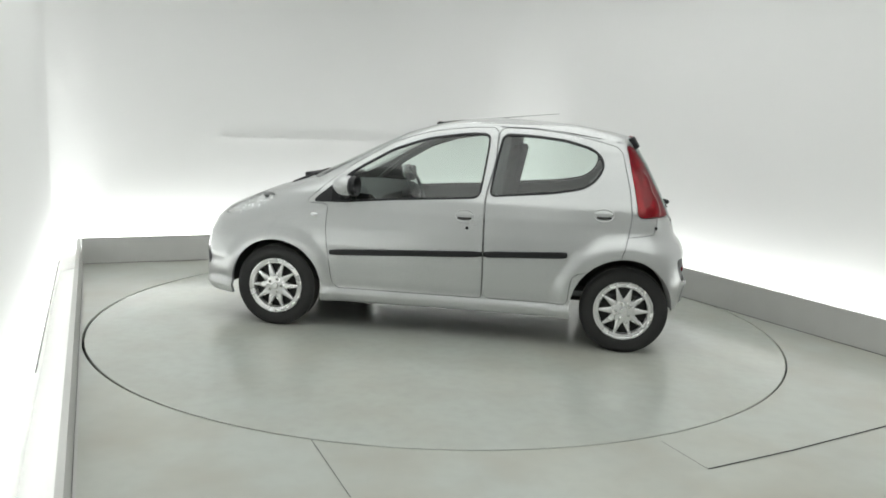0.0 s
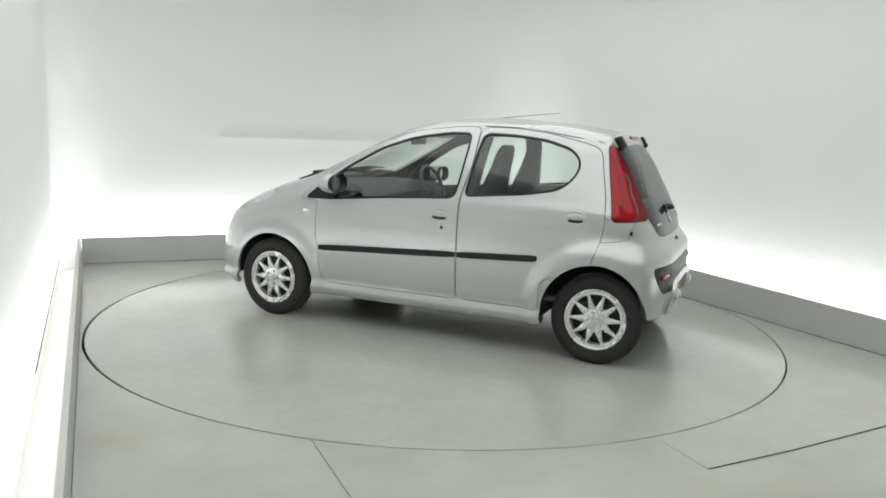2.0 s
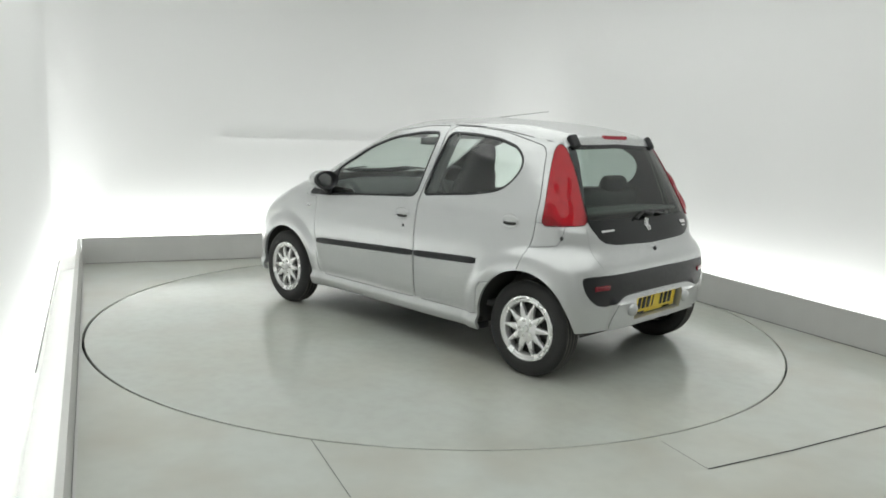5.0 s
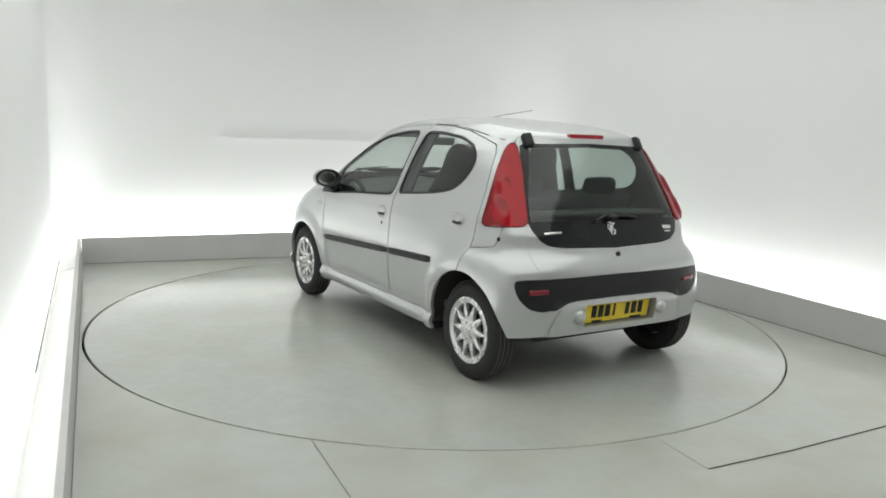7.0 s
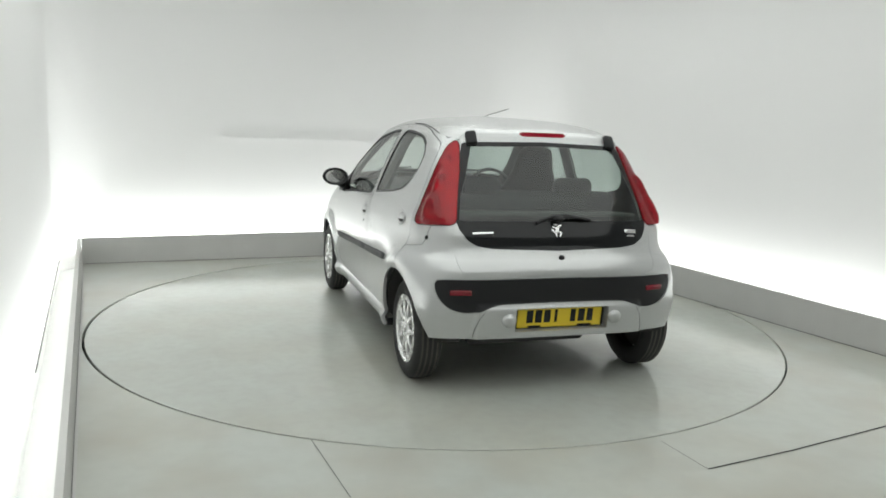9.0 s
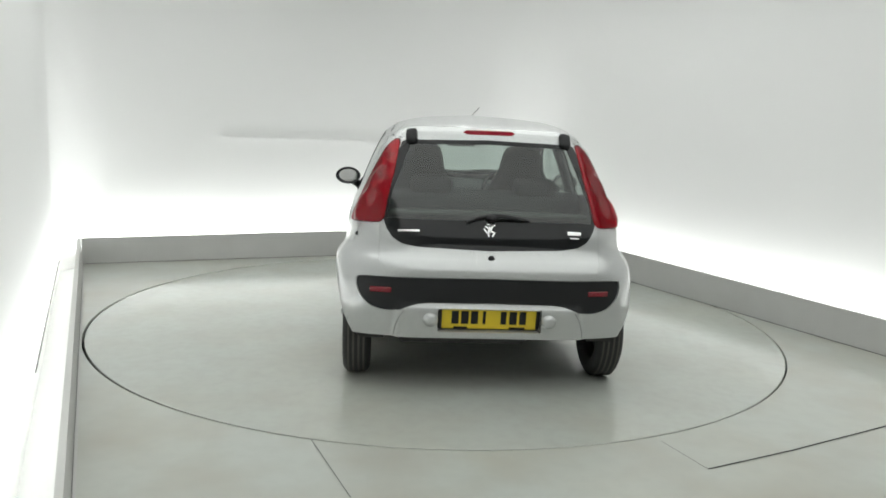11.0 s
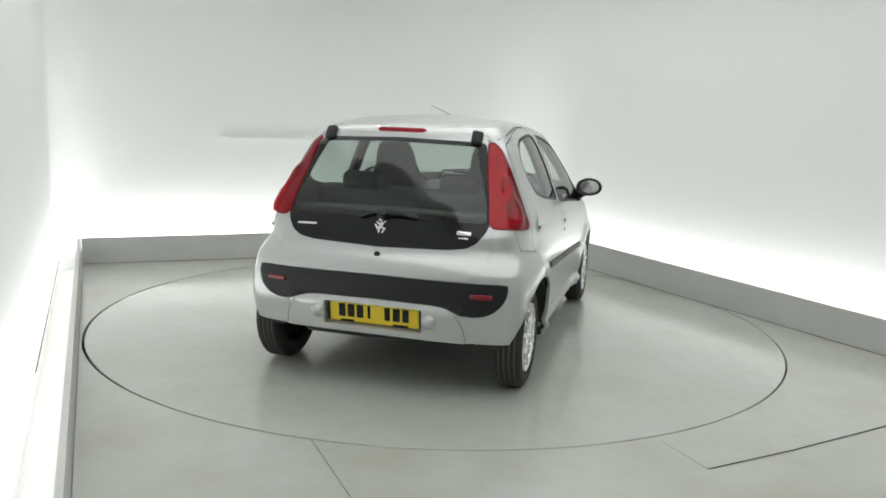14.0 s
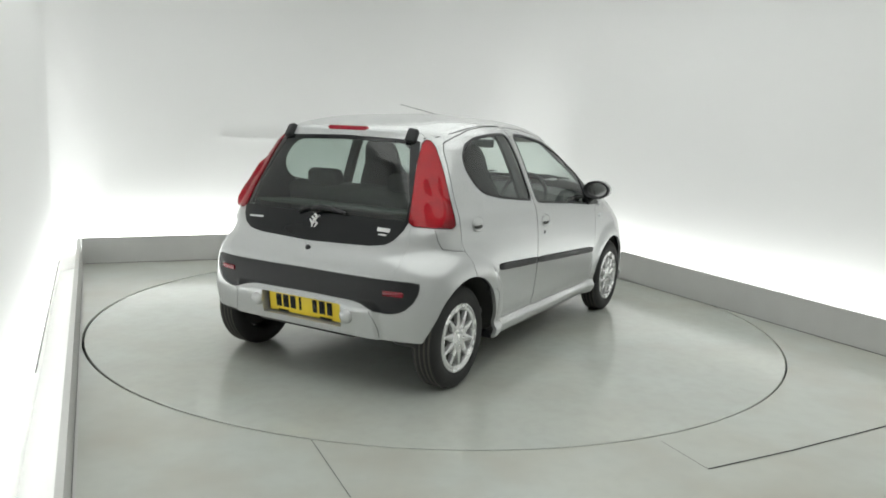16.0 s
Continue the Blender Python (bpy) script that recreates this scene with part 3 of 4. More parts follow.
sheet.build("body", "body_shell", SILVER, car, rim=.02)
sheet.build("gap", "shut_line", SHADE, car, sink=.009, rim=0)
sheet.build("front_insert", "front_insert", BLACK_PLASTIC, car, left, sink=.006, note="black bumper recess")
sheet.build("front_insert", "front_insert", BLACK_PLASTIC, car, right, sink=.006, note="black bumper recess")
sheet.build("bonnet", "bonnet", SILVER, car)
sheet.build("windscreen", "windscreen", SIDE_GLASS, car, rim=0, note="clear slightly green windscreen")
bumper = sheet.build("bumper", "rear_bumper", SILVER, car, rim=.056)
# the recess's shade is put into its black colour
sheet.build("plate_recess", "plate_recess", BLACK_PLASTIC, bumper, sink=.054, rim=0, note="recess behind the number plate, coloured black for its shade")
sheet.build("insert", "bumper_insert", BLACK_PLASTIC, bumper, sink=.004, note="black grained plastic bumper insert")
hatch = sheet.build("hatch", "tailgate", SILVER, car)
sheet.build("hatch_border", "window_border", GLOSS_BLACK, hatch, sink=-.001, rim=.006, note="gloss black border of the rear window")
sheet.build("hatch_pane", "rear_window", REAR_GLASS, hatch, sink=-.001, rim=0, note="tinted rear window")


def lens_bulge(v):
    """The rounded swellings of the red lens over its bulbs."""
    u, z = v[:, 0] + np.abs(v[:, 1]), v[:, 2]
    return sum(h * np.exp(-(((u - a) / r) ** 2 + ((z - b) / (1.1 * r)) ** 2) ** 2) for a, b, r, h in ((-.64, 1.10, .055, .020), (-.625, .965, .075, .026)))


def head_bowl(v):
    """Two round bowls pressed into the headlamp's reflector."""
    deep = np.zeros(len(v))
    for a, b, r in ((1.33, .865, .05), (1.50, .80, .055)):
        d = np.hypot(v[:, 0] - a, (v[:, 2] - b) * 1.3) / r
        deep += np.where(d < 1, -.03 * (1 - d * d), 0) + .008 * np.exp(-((d - 1) / .2) ** 2)
    return deep


def bowl_dent(v):
    """The bowls of the reflector, one for each bulb, with a raised rim."""
    u, z = v[:, 0] + np.abs(v[:, 1]), v[:, 2]
    deep = np.zeros(len(v))
    for a, b, r in ((-.63, 1.215, .035), (-.63, 1.10, .045), (-.62, .965, .065)):
        d = np.hypot(u - a, z - b) / r
        deep += np.where(d < 1, -.008 * (1 - d * d), 0) + .002 * np.exp(-((d - 1) / .15) ** 2)
    return deep


doors = {}
for side, pick in ((1, left), (-1, right)):
    for end in ("front", "rear"):
        door = sheet.build(end + "_door", end + "_door", SILVER, car, pick)
        doors[end, side] = door
        sheet.build(end + "_frame", "window_frame", BLACK_PLASTIC, door, pick, rim=.01, note="black window frame")
        sheet.build(end + "_pane", "window_pane", SIDE_GLASS, door, pick, sink=.004, rim=0, note="slightly green side window")
    lamp = sheet.build("lamp", "tail_lamp", RED_CLEAR, car, pick, sink=-.007, rim=.012, note="tall clear red tail lamp with two rounded bulges", bulge=lens_bulge)
    sheet.build("lamp", "reflector", REFLECTOR, lamp, pick, sink=.002, rim=.02, note="silvery faceted reflector behind the red lens", bulge=bowl_dent)
    sheet.build("corner", "quarter_corner", SILVER, car, pick)
    head = sheet.build("headlamp", "headlamp", LAMP_GLASS, car, pick, sink=-.003, rim=.02, note="clear headlamp with a silvery reflector")
    sheet.build("headlamp", "reflector", HEAD_REFLECTOR, head, pick, sink=.016, rim=0, note="silvery faceted reflector", bulge=head_bowl)


def body_half():
    """The rings of the left half of the skin, for placing fittings on it."""
    v, _ = skin(110, 420)
    return v.reshape(110, -1, 3)[:, :420]


HALF = body_half()
HALF_Z = HALF[:, 0, 2]


def side_y(x, z):
    i = int(np.clip(np.searchsorted(HALF_Z, z), 1, len(HALF_Z) - 1))
    t = (z - HALF_Z[i - 1]) / (HALF_Z[i] - HALF_Z[i - 1])
    return float((1 - t) * np.interp(x, HALF[i - 1, :, 0], HALF[i - 1, :, 1]) + t * np.interp(x, HALF[i, :, 0], HALF[i, :, 1]))


def rear_x(y, z):
    i = int(np.clip(np.searchsorted(HALF_Z, z), 1, len(HALF_Z) - 1))
    t = (z - HALF_Z[i - 1]) / (HALF_Z[i] - HALF_Z[i - 1])
    y = abs(y)
    return float((1 - t) * np.interp(y, HALF[i - 1, :200, 1], HALF[i - 1, :200, 0]) + t * np.interp(y, HALF[i, :200, 1], HALF[i, :200, 0]))


# wheels and wheel housings
def wheel():
    """A wheel about its hub, its outer face towards +y."""
    ob = new("wheel")
    tagged(ob, "", "")
    tyre = [(.178, .05), (.19, .066), (.215, .074), (.245, .074), (.264, .064), (.273, .05)]
    tread = []
    for k, y in enumerate((.05, .045, .044, .036, .02, .019, .011, .010, -.010, -.011, -.019, -.02, -.036, -.044, -.045, -.05)):
        tread.append((.2785 if k in (0, 1, 4, 3, 7, 8, 11, 12, 14, 15) else .2715, y))
    prof = tyre + tread + [(r, -y) for r, y in reversed(tyre)] + [(.178, -.04), (.178, .05)]
    tyre_ob = part("tyre", lathe(bmesh.new(), prof, 72), RUBBER, ob, "worn black tyre")
    for k in range(4):
        y = (-.0415, -.0140, .0140, .0415)[k]
        part("tread_band", lathe(bmesh.new(), [(.2770, y - .0055), (.2795, y - .0048), (.2795, y + .0048), (.2770, y + .0055)], 72), DUSTY_RUBBER, tyre_ob, "dusty grey tread")
    bm = bmesh.new()
    lathe(bm, [(.188, .050), (.192, .062), (.188, .070), (.180, .071), (.176, .066), (.172, .065), (.168, .068), (.156, .066), (.152, .058), (.152, .02), (.186, .01), (.188, .050)], 72)
    rim = part("rim", bm, RIM, ob, "silver ten-spoke wheel trim")
    for k in range(10):
        a = 2 * math.pi * k / 10
        bm = bmesh.new()
        rows = []
        for r, w, y in ((.060, .046, .066), (.082, .040, .070), (.112, .027, .070), (.140, .018, .067), (.158, .016, .064)):
            rows.append([bm.verts.new((r, y - .026, -w / 2)), bm.verts.new((r, y - .006, -w / 2)), bm.verts.new((r, y, -w / 5)), bm.verts.new((r, y, w / 5)), bm.verts.new((r, y - .006, w / 2)), bm.verts.new((r, y - .026, w / 2))])
        for p, q in zip(rows, rows[1:]):
            for i in range(5):
                bm.faces.new((p[i], p[i + 1], q[i + 1], q[i]))
        bmesh.ops.recalc_face_normals(bm, faces=bm.faces)
        bmesh.ops.rotate(bm, verts=bm.verts, cent=(0, 0, 0), matrix=Matrix.Rotation(a, 3, "Y"))
        part("spoke", bm, RIM, ob)
    part("hub_cap", lathe(bmesh.new(), [(.0005, .076), (.018, .076), (.021, .073), (.023, .068), (.062, .068), (.076, .063), (.078, .03)], 40), RIM, ob)
    for k in range(5):
        a = 2 * math.pi * (k + .5) / 5
        part("wheel_bolt", lathe(bmesh.new(), [(.0005, .074), (.009, .074), (.0105, .071), (.011, .066)], 14, "Y", (.045 * math.cos(a), 0, .045 * math.sin(a))), CHROME, ob)
    part("brake_drum", lathe(bmesh.new(), [(.0005, .022), (.10, .022), (.115, .018), (.166, .006), (.166, -.03)], 40), JOINT, ob)
    return ob


first = wheel()
first.parent = car
first.matrix_local = pose(1.17, .748, .2775)
for x, y, turn in ((-1.17, .70, 37), (1.17, -.748, 12), (-1.17, -.70, 60)):
    copy_thing(first, pose(x, y, .2775, 0, turn if y > 0 else turn, 0 if y > 0 else 180))
for ax, ar in ARCHES:
    for side in (1, -1):
        bm = bmesh.new()
        rows = []
        for k in range(33):
            a = radians(180 * k / 32)
            p = (ax + (min(ar, .302) + .006 if math.cos(a) < 0 and ax < 0 else ar + .008) * math.cos(a), .277 + (ar + .012) * math.sin(a))
            y = min(max(side_y(p[0], max(p[1], .2)) - .014, .62), .79)
            rows.append([bm.verts.new((p[0], y * side, p[1])), bm.verts.new((p[0], .55 * side, p[1]))])
        for p, q in zip(rows, rows[1:]):
            bm.faces.new((p[0], p[1], q[1], q[0]))
        bm.faces.new([r[1] for r in rows])
        part("wheel_housing", bm, JOINT, car)
part("underbody", box(box(bmesh.new(), (.1, 0, .30), (2.9, .94, .08), bevel=.02), (-.02, 0, .29), (1.6, 1.46, .12), bevel=.02), JOINT, car)
part("silencer", lathe(bmesh.new(), [(.001, -.36), (.06, -.35), (.075, -.33), (.075, .33), (.06, .35), (.001, .36)], 24, "Y", (-1.36, .12, .30)), JOINT, car)
part("axle", tube(bmesh.new(), [(-1.17, -.66, .25), (-1.17, .66, .25)], .03), JOINT, car)


# body fittings
def strip_z(x):
    return .535 + (.785 - x) * .0533


def rub_strip(x0, x1, side, parent):
    bm = bmesh.new()
    rows = []
    n = 24
    for i in range(n + 1):
        x = x0 + (x1 - x0) * i / n
        end = min(i, n - i)
        h, d = (.0205, .013) if end > 1 else ((.019, .011) if end == 1 else (.015, .003))
        z = strip_z(x)
        rows.append([bm.verts.new((x, side * (side_y(x, z + dz) + dy), z + dz)) for dz, dy in ((-h, -.003), (-h, d * .5), (-h * .7, d), (h * .7, d), (h, d * .5), (h, -.003))])
    for a, b in zip(rows, rows[1:]):
        for k in range(5):
            bm.faces.new((a[k], a[k + 1], b[k + 1], b[k]))
    bm.faces.new(rows[0]), bm.faces.new(rows[-1])
    bmesh.ops.recalc_face_normals(bm, faces=bm.faces)
    return part("rub_strip", bm, BLACK_PLASTIC, parent, "black plastic rub strip")


def door_handle(x, z, side, parent):
    """An oval pull in a shallow dish."""
    y = side_y(x, z)
    slope = math.atan2(side_y(x, z - .04) - side_y(x, z + .04), .08)
    m = Matrix.Translation((x, side * y, z)) @ Matrix.Rotation(side * slope, 4, "X")
    bm = bmesh.new()
    rows = []
    for s, d in ((1.06, .0012), (1.0, .004), (.93, .0015), (.86, -.004)):
        rows.append([bm.verts.new((.064 * s * math.cos(a), side * d * .7, .041 * s * math.sin(a))) for a in (2 * math.pi * k / 40 for k in range(40))])
    for a, b in zip(rows, rows[1:]):
        for k in range(40):
            bm.faces.new((a[k], a[(k + 1) % 40], b[(k + 1) % 40], b[k]))
    bmesh.ops.recalc_face_normals(bm, faces=bm.faces)
    bmesh.ops.transform(bm, matrix=m, verts=bm.verts)
    handle = part("door_handle", bm, SILVER, parent)
    # a flat dark oval stands for the shadow under the lever
    bm = bmesh.new()
    ball(bm, (0, side * .0005, -.014), (.050, .003, .013))
    bmesh.ops.transform(bm, matrix=m, verts=bm.verts)
    part("handle_recess", bm, JOINT, parent)
    bm = bmesh.new()
    ball(bm, (0, side * .001, .008), (.058, .0045, .020))
    bmesh.ops.transform(bm, matrix=m, verts=bm.verts)
    part("lever", bm, SILVER, parent)
    return handle


for side in (1, -1):
    rub_strip(.79, -.2475, side, doors["front", side])
    rub_strip(-.2585, -.795, side, doors["rear", side])
    door_handle(-.12, .832, side, doors["front", side])
    door_handle(-1.008, .883, side, doors["rear", side])
    part("key_lock", ball(bmesh.new(), (-.14, side * side_y(-.14, .755), .755), (.011, .004, .011)), BLACK_PLASTIC, doors["front", side])
    # door mirror: shell, glass and foot
    shell = bmesh.new()
    ball(shell, (.66, side * .868, .995), (.085, .09, .066), Matrix.Rotation(side * radians(8), 4, "Z"))
    bmesh.ops.bisect_plane(shell, geom=shell.verts[:] + shell.edges[:] + shell.faces[:], plane_co=(.615, 0, 0), plane_no=(-1, 0, 0), clear_outer=True)
    mirror = part("door_mirror", shell, SILVER, car, "silver door mirror with a black rim")
    bm = bmesh.new()
    ball(bm, (.617, side * .868, .995), (.003, .080, .054))
    part("mirror_glass", bm, CHROME, mirror, "mirror glass")
    part("mirror_rim", lathe(bmesh.new(), [(.84, -.004), (1.03, -.012), (1.14, .012), (1.12, .03), (.9, .02), (.84, -.004)], 40, "Y"), BLACK_PLASTIC, mirror)
    rim_ob = mirror.children[-1]
    rim_ob.data.transform(Matrix.Translation((.615, side * .868, .995)) @ Matrix.Diagonal((1, .085, .058, 1)) @ Matrix.Rotation(radians(90), 4, "Z"))
    part("mirror_foot", tube(bmesh.new(), [(.72, side * .755, .90), (.69, side * .79, .925), (.66, side * .83, .95)], [.035, .03, .028], 14), BLACK_PLASTIC, mirror)
    part("sail", box(bmesh.new(), (.72, side * (side_y(.72, .92) + .002), .925), (.14, .02, .1), Matrix.Rotation(side * radians(20), 4, "X"), .012), BLACK_PLASTIC, mirror)
    part("side_repeater", ball(bmesh.new(), (.90, side * side_y(.90, .785), .785), (.026, .008, .014)), CLEAR_LAMP, car, "small clear side repeater")
    seam_line = [(-.30, 1.414), (-.54, 1.411), (-.75, 1.391), (-.95, 1.362), (-1.08, 1.341), (-1.15, 1.330)]
    part("roof_seam", tube(bmesh.new(), [(x, side * (side_y(x, z) - .001), z) for x, z in seam_line], .004, 8), SHADE, car, "dark roof seam")
    part("mud_flap", box(bmesh.new(), (-.815, side * .735, .222), (.02, .09, .045), bevel=.005), BLACK_PLASTIC, car)

# rear end fittings


def on_hatch(y, z, proud=0.0):
    """A frame on the rear skin: its z looks outwards, its y upwards."""
    h = .01
    dy = (rear_x(y + h, z) - rear_x(y - h, z)) / (2 * h)
    dz = (rear_x(y, z + h) - rear_x(y, z - h)) / (2 * h)
    n = Vector((-1, dy, dz)).normalized()
    up = Vector((dz, 0, 1)).normalized()
    right_way = up.cross(n).normalized()
    up = n.cross(right_way)
    m = Matrix((right_way, up, n)).transposed().to_4x4()
    return Matrix.Translation(Vector((rear_x(y, z), y, z)) + n * proud) @ m


def rear_box(name, y, z, size, mat, parent, label="", proud=0.0, bevel=.003):
    bm = box(bmesh.new(), (0, 0, 0), size, bevel=bevel)
    bmesh.ops.transform(bm, matrix=on_hatch(y, z, proud), verts=bm.verts)
    return part(name, bm, mat, parent, label)


bm = bmesh.new()
rows = []
for i in range(17):
    y = -.145 + .29 * i / 16
    e = min(1, (.146 - abs(y)) / .02)
    x = rear_x(y, 1.372)
    rows.append([bm.verts.new((x + .004, y, 1.372 - .016 * e)), bm.verts.new((x - .009 * e, y, 1.372 - .014 * e)), bm.verts.new((x - .009 * e, y, 1.372 + .012 * e)), bm.verts.new((x + .006, y, 1.372 + .015 * e))])
for a, b in zip(rows, rows[1:]):
    for k in range(3):
        bm.faces.new((a[k], a[k + 1], b[k + 1], b[k]))
bmesh.ops.recalc_face_normals(bm, faces=bm.faces)
part("brake_lamp", bm, RED_LENS, hatch, "slim red high brake lamp")
for y in (.425, -.425):
    rear_box("hinge_cover", y, 1.338, (.062, .085, .05), BLACK_PLASTIC, hatch, "black hinge cover", .004, .014)
part("key_lock", ball(bmesh.new(), (rear_x(0, .724), 0, .724), (.009, .018, .018)), BLACK_PLASTIC, hatch, "black lock button")
# wiper: pod, arm and blade
part("wiper_pod", ball(bmesh.new(), (rear_x(0, .93) - .022, 0, .93), (.04, .028, .02)), BLACK_PLASTIC, hatch, "black wiper pivot")
arm = [Vector((rear_x(y, z) - d, y, z)) for y, z, d in ((.0, .935, .045), (-.05, .94, .038), (-.12, .934, .03), (-.17, .922, .022))]
part("wiper_arm", tube(bmesh.new(), arm, [.009, .008, .007, .006]), BLACK_PLASTIC, hatch)
blade = [Vector((rear_x(y, z) - .016, y, z)) for y, z in ((.13, .905), (.08, .925), (.02, .941), (-.05, .945), (-.12, .936), (-.2, .92))]
part("wiper_blade", tube(bmesh.new(), blade, .008), BLACK_PLASTIC, hatch)
# badge and lettering as plain chrome shapes
bm = bmesh.new()
for x, y, sx, sy, a in ((0, .004, .020, .052, -20), (.012, .02, .036, .010, 30), (-.016, .012, .030, .010, -35), (.012, -.012, .034, .010, -25), (-.010, -.026, .010, .030, 10), (.016, -.028, .010, .028, -25), (-.024, -.008, .010, .034, 35), (-.006, .032, .022, .014, 10)):
    box(bm, (x, y, 0), (sx, sy, .005), Matrix.Rotation(radians(a), 4, "Z"), .0015)
bmesh.ops.transform(bm, matrix=on_hatch(.005, .868, .003), verts=bm.verts)
part("badge", bm, CHROME, hatch, "plain chrome badge")
rear_box("lettering", .435, .852, (.115, .012, .004), CHROME, hatch, "chrome lettering bar", .003, .001)
rear_box("lettering", -.448, .858, (.075, .022, .004), CHROME, hatch, "chrome lettering bar", .003, .001)
rear_box("lettering", -.448, .834, (.05, .009, .004), CHROME, hatch, "chrome lettering bar", .003, .001)
# bumper: plate recess, number plate with bars, end domes, reflectors
plate = rear_box("number_plate", 0, .402, (.50, .112, .008), YELLOW, car, "yellow plate with dark bars", -.038, .003)
for k, w in enumerate((.044, .046, .044, .018, 0, .036, .046, .042)):
    if w:
        bm = box(bmesh.new(), (-.180 + k * .0512, .008, .0045), (w * .86, .072, .003), bevel=.001)
        bmesh.ops.transform(bm, matrix=on_hatch(0, .402, -.038), verts=bm.verts)
        part("plate_bar", bm, GLOSS_BLACK, plate, "dark bar")
for x, w in ((-.15, .075), (.15, .085)):
    bm = box(bmesh.new(), (x, -.049, .0045), (w, .011, .003), bevel=.001)
    bmesh.ops.transform(bm, matrix=on_hatch(0, .402, -.038), verts=bm.verts)
    part("plate_bar", bm, GLOSS_BLACK, plate, "dark bar")
rear_box("plate_holder", 0, .402, (.525, .122, .012), JOINT, bumper, "dark plate holder", -.0465, .003)
for y in (.312, -.312):
    bm = bmesh.new()
    ball(bm, (0, 0, 0), (.040, .038, .028))
    bmesh.ops.transform(bm, matrix=on_hatch(y, .405, .0), verts=bm.verts)
    part("end_dome", bm, SILVER, bumper)
    rear_box("fog_reflector", .575 * (1 if y > 0 else -1), .553, (.115, .028, .012), FOG_RED, bumper, "dark red fog reflector", -.001, .005)
# thin grey bars draw the shading along the step of the bumper's middle
for side in (1, -1):
    pts = [Vector((rear_x(y, z) - .0005, side * y, z)) for y, z in ((.450, .452), (.478, .41), (.495, .36), (.502, .315))]
    part("bumper_crease", tube(bmesh.new(), pts, .0025, 6), SEALANT, bumper)

# aerial and screen wipers
part("aerial_foot", ball(bmesh.new(), (.20, 0, 1.425), (.035, .016, .016)), BLACK_PLASTIC, car)
part("aerial", tube(bmesh.new(), [(.20, 0, 1.43), (.1, 0, 1.447), (-.25, 0, 1.482), (-.667, 0, 1.526)], [.006, .0032, .0022, .0015], 8), BLACK_PLASTIC, car, "thin black roof aerial")
for pts in ([(1.17, .49, .965), (1.10, .46, .998), (1.03, .41, 1.035), (1.02, .15, 1.06)], [(1.12, -.12, 1.01), (1.06, -.14, 1.035), (1.03, -.30, 1.05), (.99, -.50, 1.035)]):
    part("screen_wiper", tube(bmesh.new(), pts, [.014, .012, .009, .005]), BLACK_PLASTIC, car)
part("cowl_grille", box(bmesh.new(), (1.075, 0, 1.025), (.09, .8, .03), bevel=.01), BLACK_PLASTIC, car)

# ---- cabin ----
for n in ("front_door", "rear_door"):
    for pick in (left, right):
        sheet.build(n, "inner_trim", TRIM, car, sink=.022, rim=0, pick=lambda c, pick=pick: pick(c) & (c[:, 2] < 1.36))
for n in ("body", "hatch"):
    sheet.build(n, "inner_trim", TRIM, car, sink=.022, rim=0, pick=lambda c: c[:, 2] < 1.36)
sheet.build("body", "roof_lining", HEADLINER, car, sink=.022, rim=0, pick=lambda c: (c[:, 2] >= 1.36))


def front_seat(y):
    seat = new("front_seat")
    seat.parent = car
    tagged(seat, "")
    part("cushion", box(bmesh.new(), (.02, y, .50), (.52, .47, .16), Matrix.Rotation(radians(-8), 4, "Y"), .05), SEAT, seat)
    bm = bmesh.new()
    rows = []
    for z, x, w, d in ((.50, -.17, .42, .10), (.62, -.22, .48, .13), (.80, -.27, .48, .13), (.98, -.32, .44, .11), (1.07, -.345, .36, .10), (1.14, -.365, .29, .09), (1.22, -.385, .265, .085), (1.27, -.40, .22, .07), (1.295, -.405, .14, .04)):
        rows.append([bm.verts.new((x + d / 2 * math.sin(a), y + math.copysign(abs(math.cos(a)) ** .6, math.cos(a)) * w / 2, z)) for a in (2 * math.pi * k / 20 for k in range(20))])
    for a, b in zip(rows, rows[1:]):
        for k in range(20):
            bm.faces.new((a[k], a[(k + 1) % 20], b[(k + 1) % 20], b[k]))
    bm.faces.new(rows[0]), bm.faces.new(rows[-1])
    bmesh.ops.recalc_face_normals(bm, faces=bm.faces)
    part("backrest", bm, SEAT, seat)
    return seat


for y in (.33, -.33):
    front_seat(y)
bench = new("rear_bench")
bench.parent = car
part("cushion", box(bmesh.new(), (-.62, 0, .50), (.5, 1.2, .16), bevel=.05), SEAT, bench)
part("backrest", box(bmesh.new(), (-.94, 0, .775), (.14, 1.16, .54), Matrix.Rotation(radians(-14), 4, "Y"), .05), BENCH, bench)
for y in (.3, -.3):
    part("headrest", box(bmesh.new(), (-1.01, y, 1.06), (.09, .25, .13), Matrix.Rotation(radians(-14), 4, "Y"), .044), SEAT, bench)
part("parcel_shelf", box(bmesh.new(), (-1.17, 0, .925), (.36, 1.08, .02), Matrix.Rotation(radians(4), 4, "Y"), .006), SHELF, car, "grey parcel shelf")
part("cabin_floor", box(bmesh.new(), (-.2, 0, .36), (2.3, 1.44, .04), bevel=.01), TRIM, car)
bm = bmesh.new()
rows = []
for y in np.linspace(-.68, .68, 15):
    k = (y / .68) ** 2
    hood = .035 * math.exp(-((y + .36) / .16) ** 2)
    rows.append([bm.verts.new((x - .10 * k, y, z)) for x, z in ((1.02, .98 - .05 * k), (.80, .955 - .02 * k + hood * .6), (.64, .93 + hood), (.58, .88), (.60, .7), (.66, .5))])
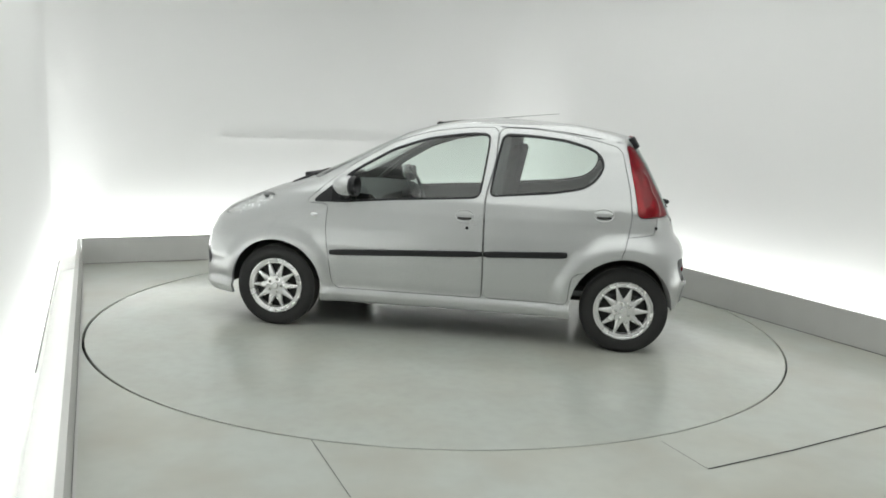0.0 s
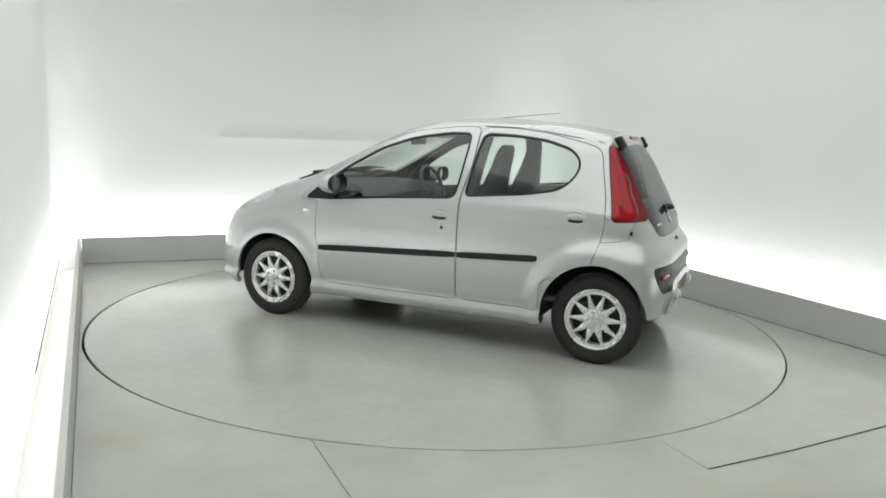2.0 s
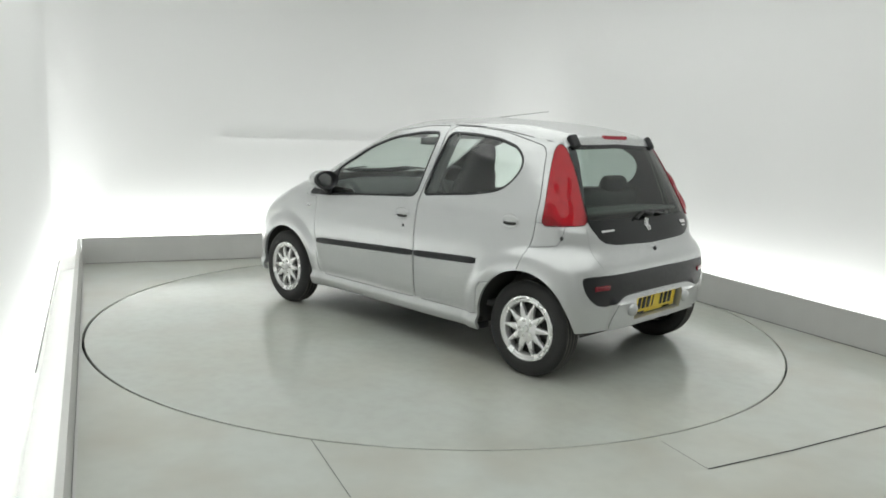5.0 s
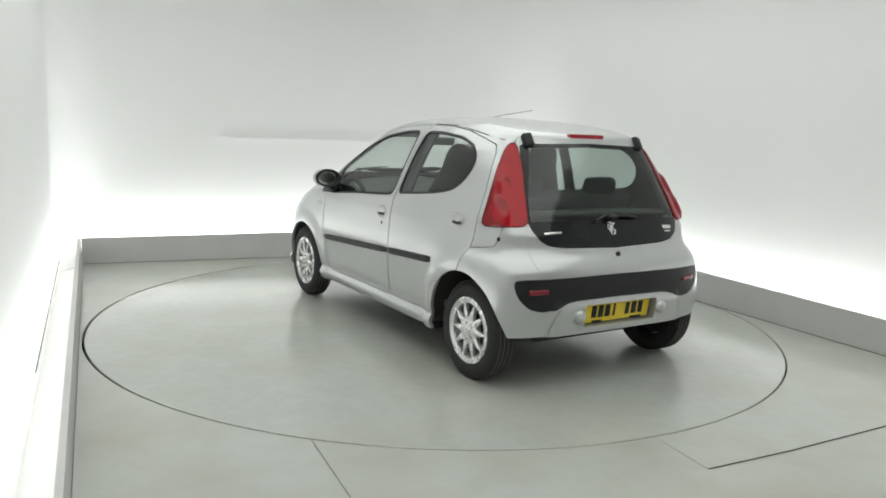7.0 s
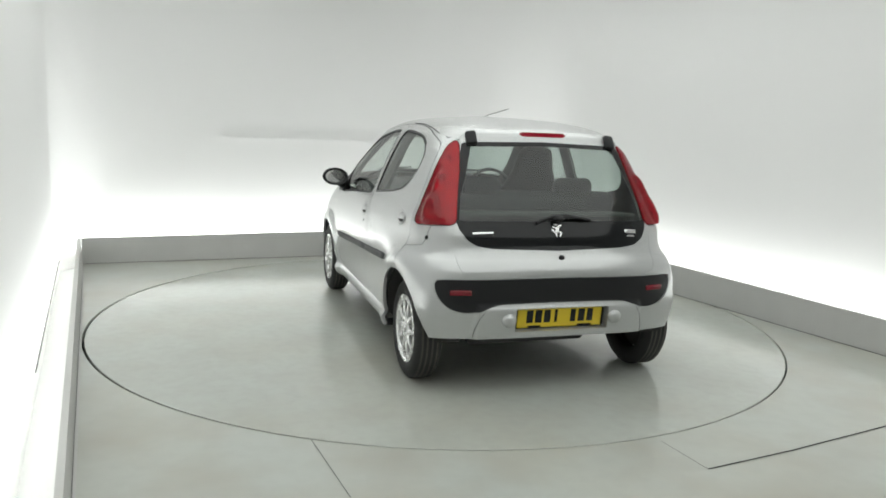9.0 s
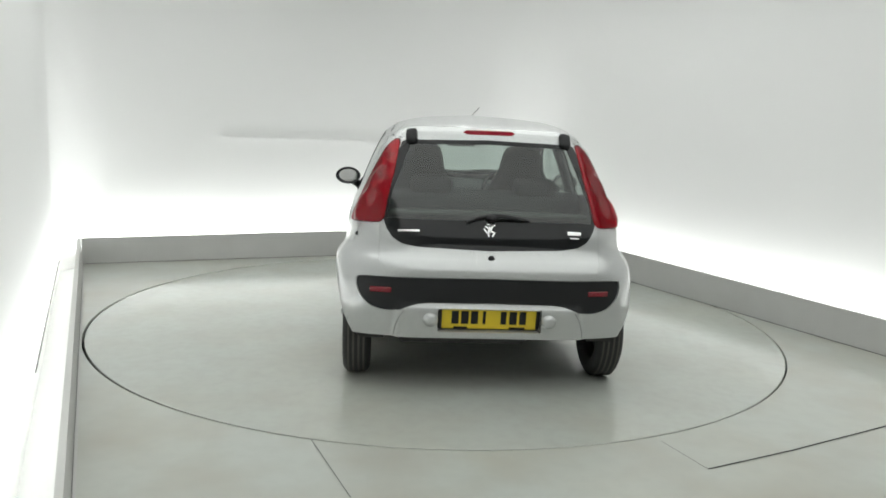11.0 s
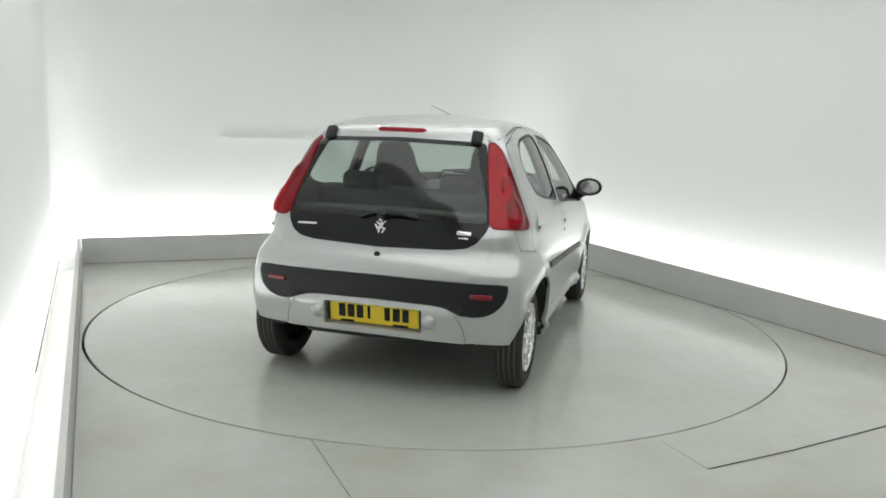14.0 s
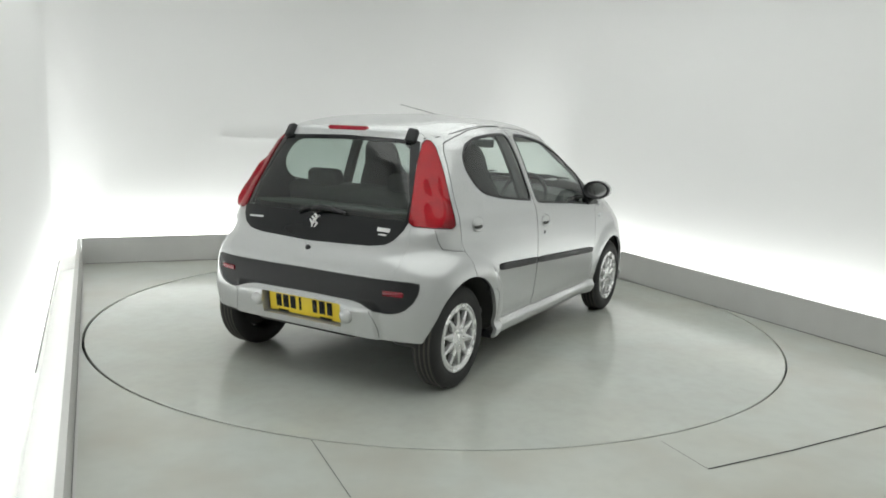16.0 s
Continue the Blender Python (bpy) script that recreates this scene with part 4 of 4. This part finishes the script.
for a, b in zip(rows, rows[1:]):
    for k in range(5):
        bm.faces.new((a[k], a[k + 1], b[k + 1], b[k]))
bmesh.ops.recalc_face_normals(bm, faces=bm.faces)
part("dashboard", bm, TRIM, car)
bm = bmesh.new()
ring = [(.175 * math.cos(a), .175 * math.sin(a), 0) for a in (2 * math.pi * k / 40 for k in range(41))]
tube(bm, ring, .014, 10)
box(bm, (0, -.03, -.01), (.33, .05, .02), bevel=.008)
box(bm, (0, -.09, -.01), (.05, .15, .02), bevel=.008)
ball(bm, (0, -.03, -.005), (.06, .055, .025))
tilt = Vector((-.92, 0, .40)).to_track_quat("Z", "Y").to_matrix().to_4x4()
bmesh.ops.transform(bm, matrix=Matrix.Translation((.46, -.36, .92)) @ tilt, verts=bm.verts)
wheel_ob = part("steering_wheel", bm, TRIM, car)
part("steering_column", tube(bmesh.new(), [(.47, -.36, .90), (.66, -.36, .81)], .04), TRIM, car)
part("inner_mirror", box(bmesh.new(), (.43, 0, 1.29), (.03, .22, .06), bevel=.012), TRIM, car)
for y in (.33, -.33):
    part("sun_visor", box(bmesh.new(), (.30, y, 1.345), (.13, .36, .012), Matrix.Rotation(radians(24), 4, "Y"), .004), HEADLINER, car)
for side in (1, -1):
    bm = bmesh.new()
    rows = []
    for z in np.linspace(.93, 1.375, 9):
        xa, xb = -.255 - .06 * (z - .93) / .45, -.335 - .05 * (z - .93) / .45
        rows.append([bm.verts.new((x, side * (side_y(x, z) - d), z)) for x, d in ((xa, .026), (xb + .02, .026), (xb, .045), (xb + .02, .075), (xa, .075))])
    for a, b in zip(rows, rows[1:]):
        for k in range(5):
            bm.faces.new((a[k], a[(k + 1) % 5], b[(k + 1) % 5], b[k]))
    bmesh.ops.recalc_face_normals(bm, faces=bm.faces)
    part("pillar_trim", bm, TRIM, car)
# bump stop on the seam below the left tail lamp
stop_z = .815
stop_y = min(np.linspace(.3, .8, 400), key=lambda yy: abs(rear_x(yy, stop_z) + yy + .627))
part("bump_stop", ball(bmesh.new(), (rear_x(stop_y, stop_z), stop_y, stop_z), (.010, .010, .012)), BLACK_PLASTIC, car)


# ---- motion ----
def motions():
    """The turntable carries the car round at a steady pace."""
    spin = [(0, 169.87), (1, 163.06), (2, 156.1), (3, 149.2), (4, 142.35), (6.5, 125.2), (7.5, 118.35), (9, 107.85), (11.5, 90.62), (12.5, 83.72), (13.5, 76.87), (14.5, 69.97), (15.5, 63.0), (16, 59.5)]
    walk(turntable, [(t, pose(0, 0, 0, 0, 0, a)) for t, a in spin])
    walk(car, [(t, pose(0, 0, 0, 0, 0, a) @ pose(-.149, -.155, 0)) for t, a in spin])


motions()
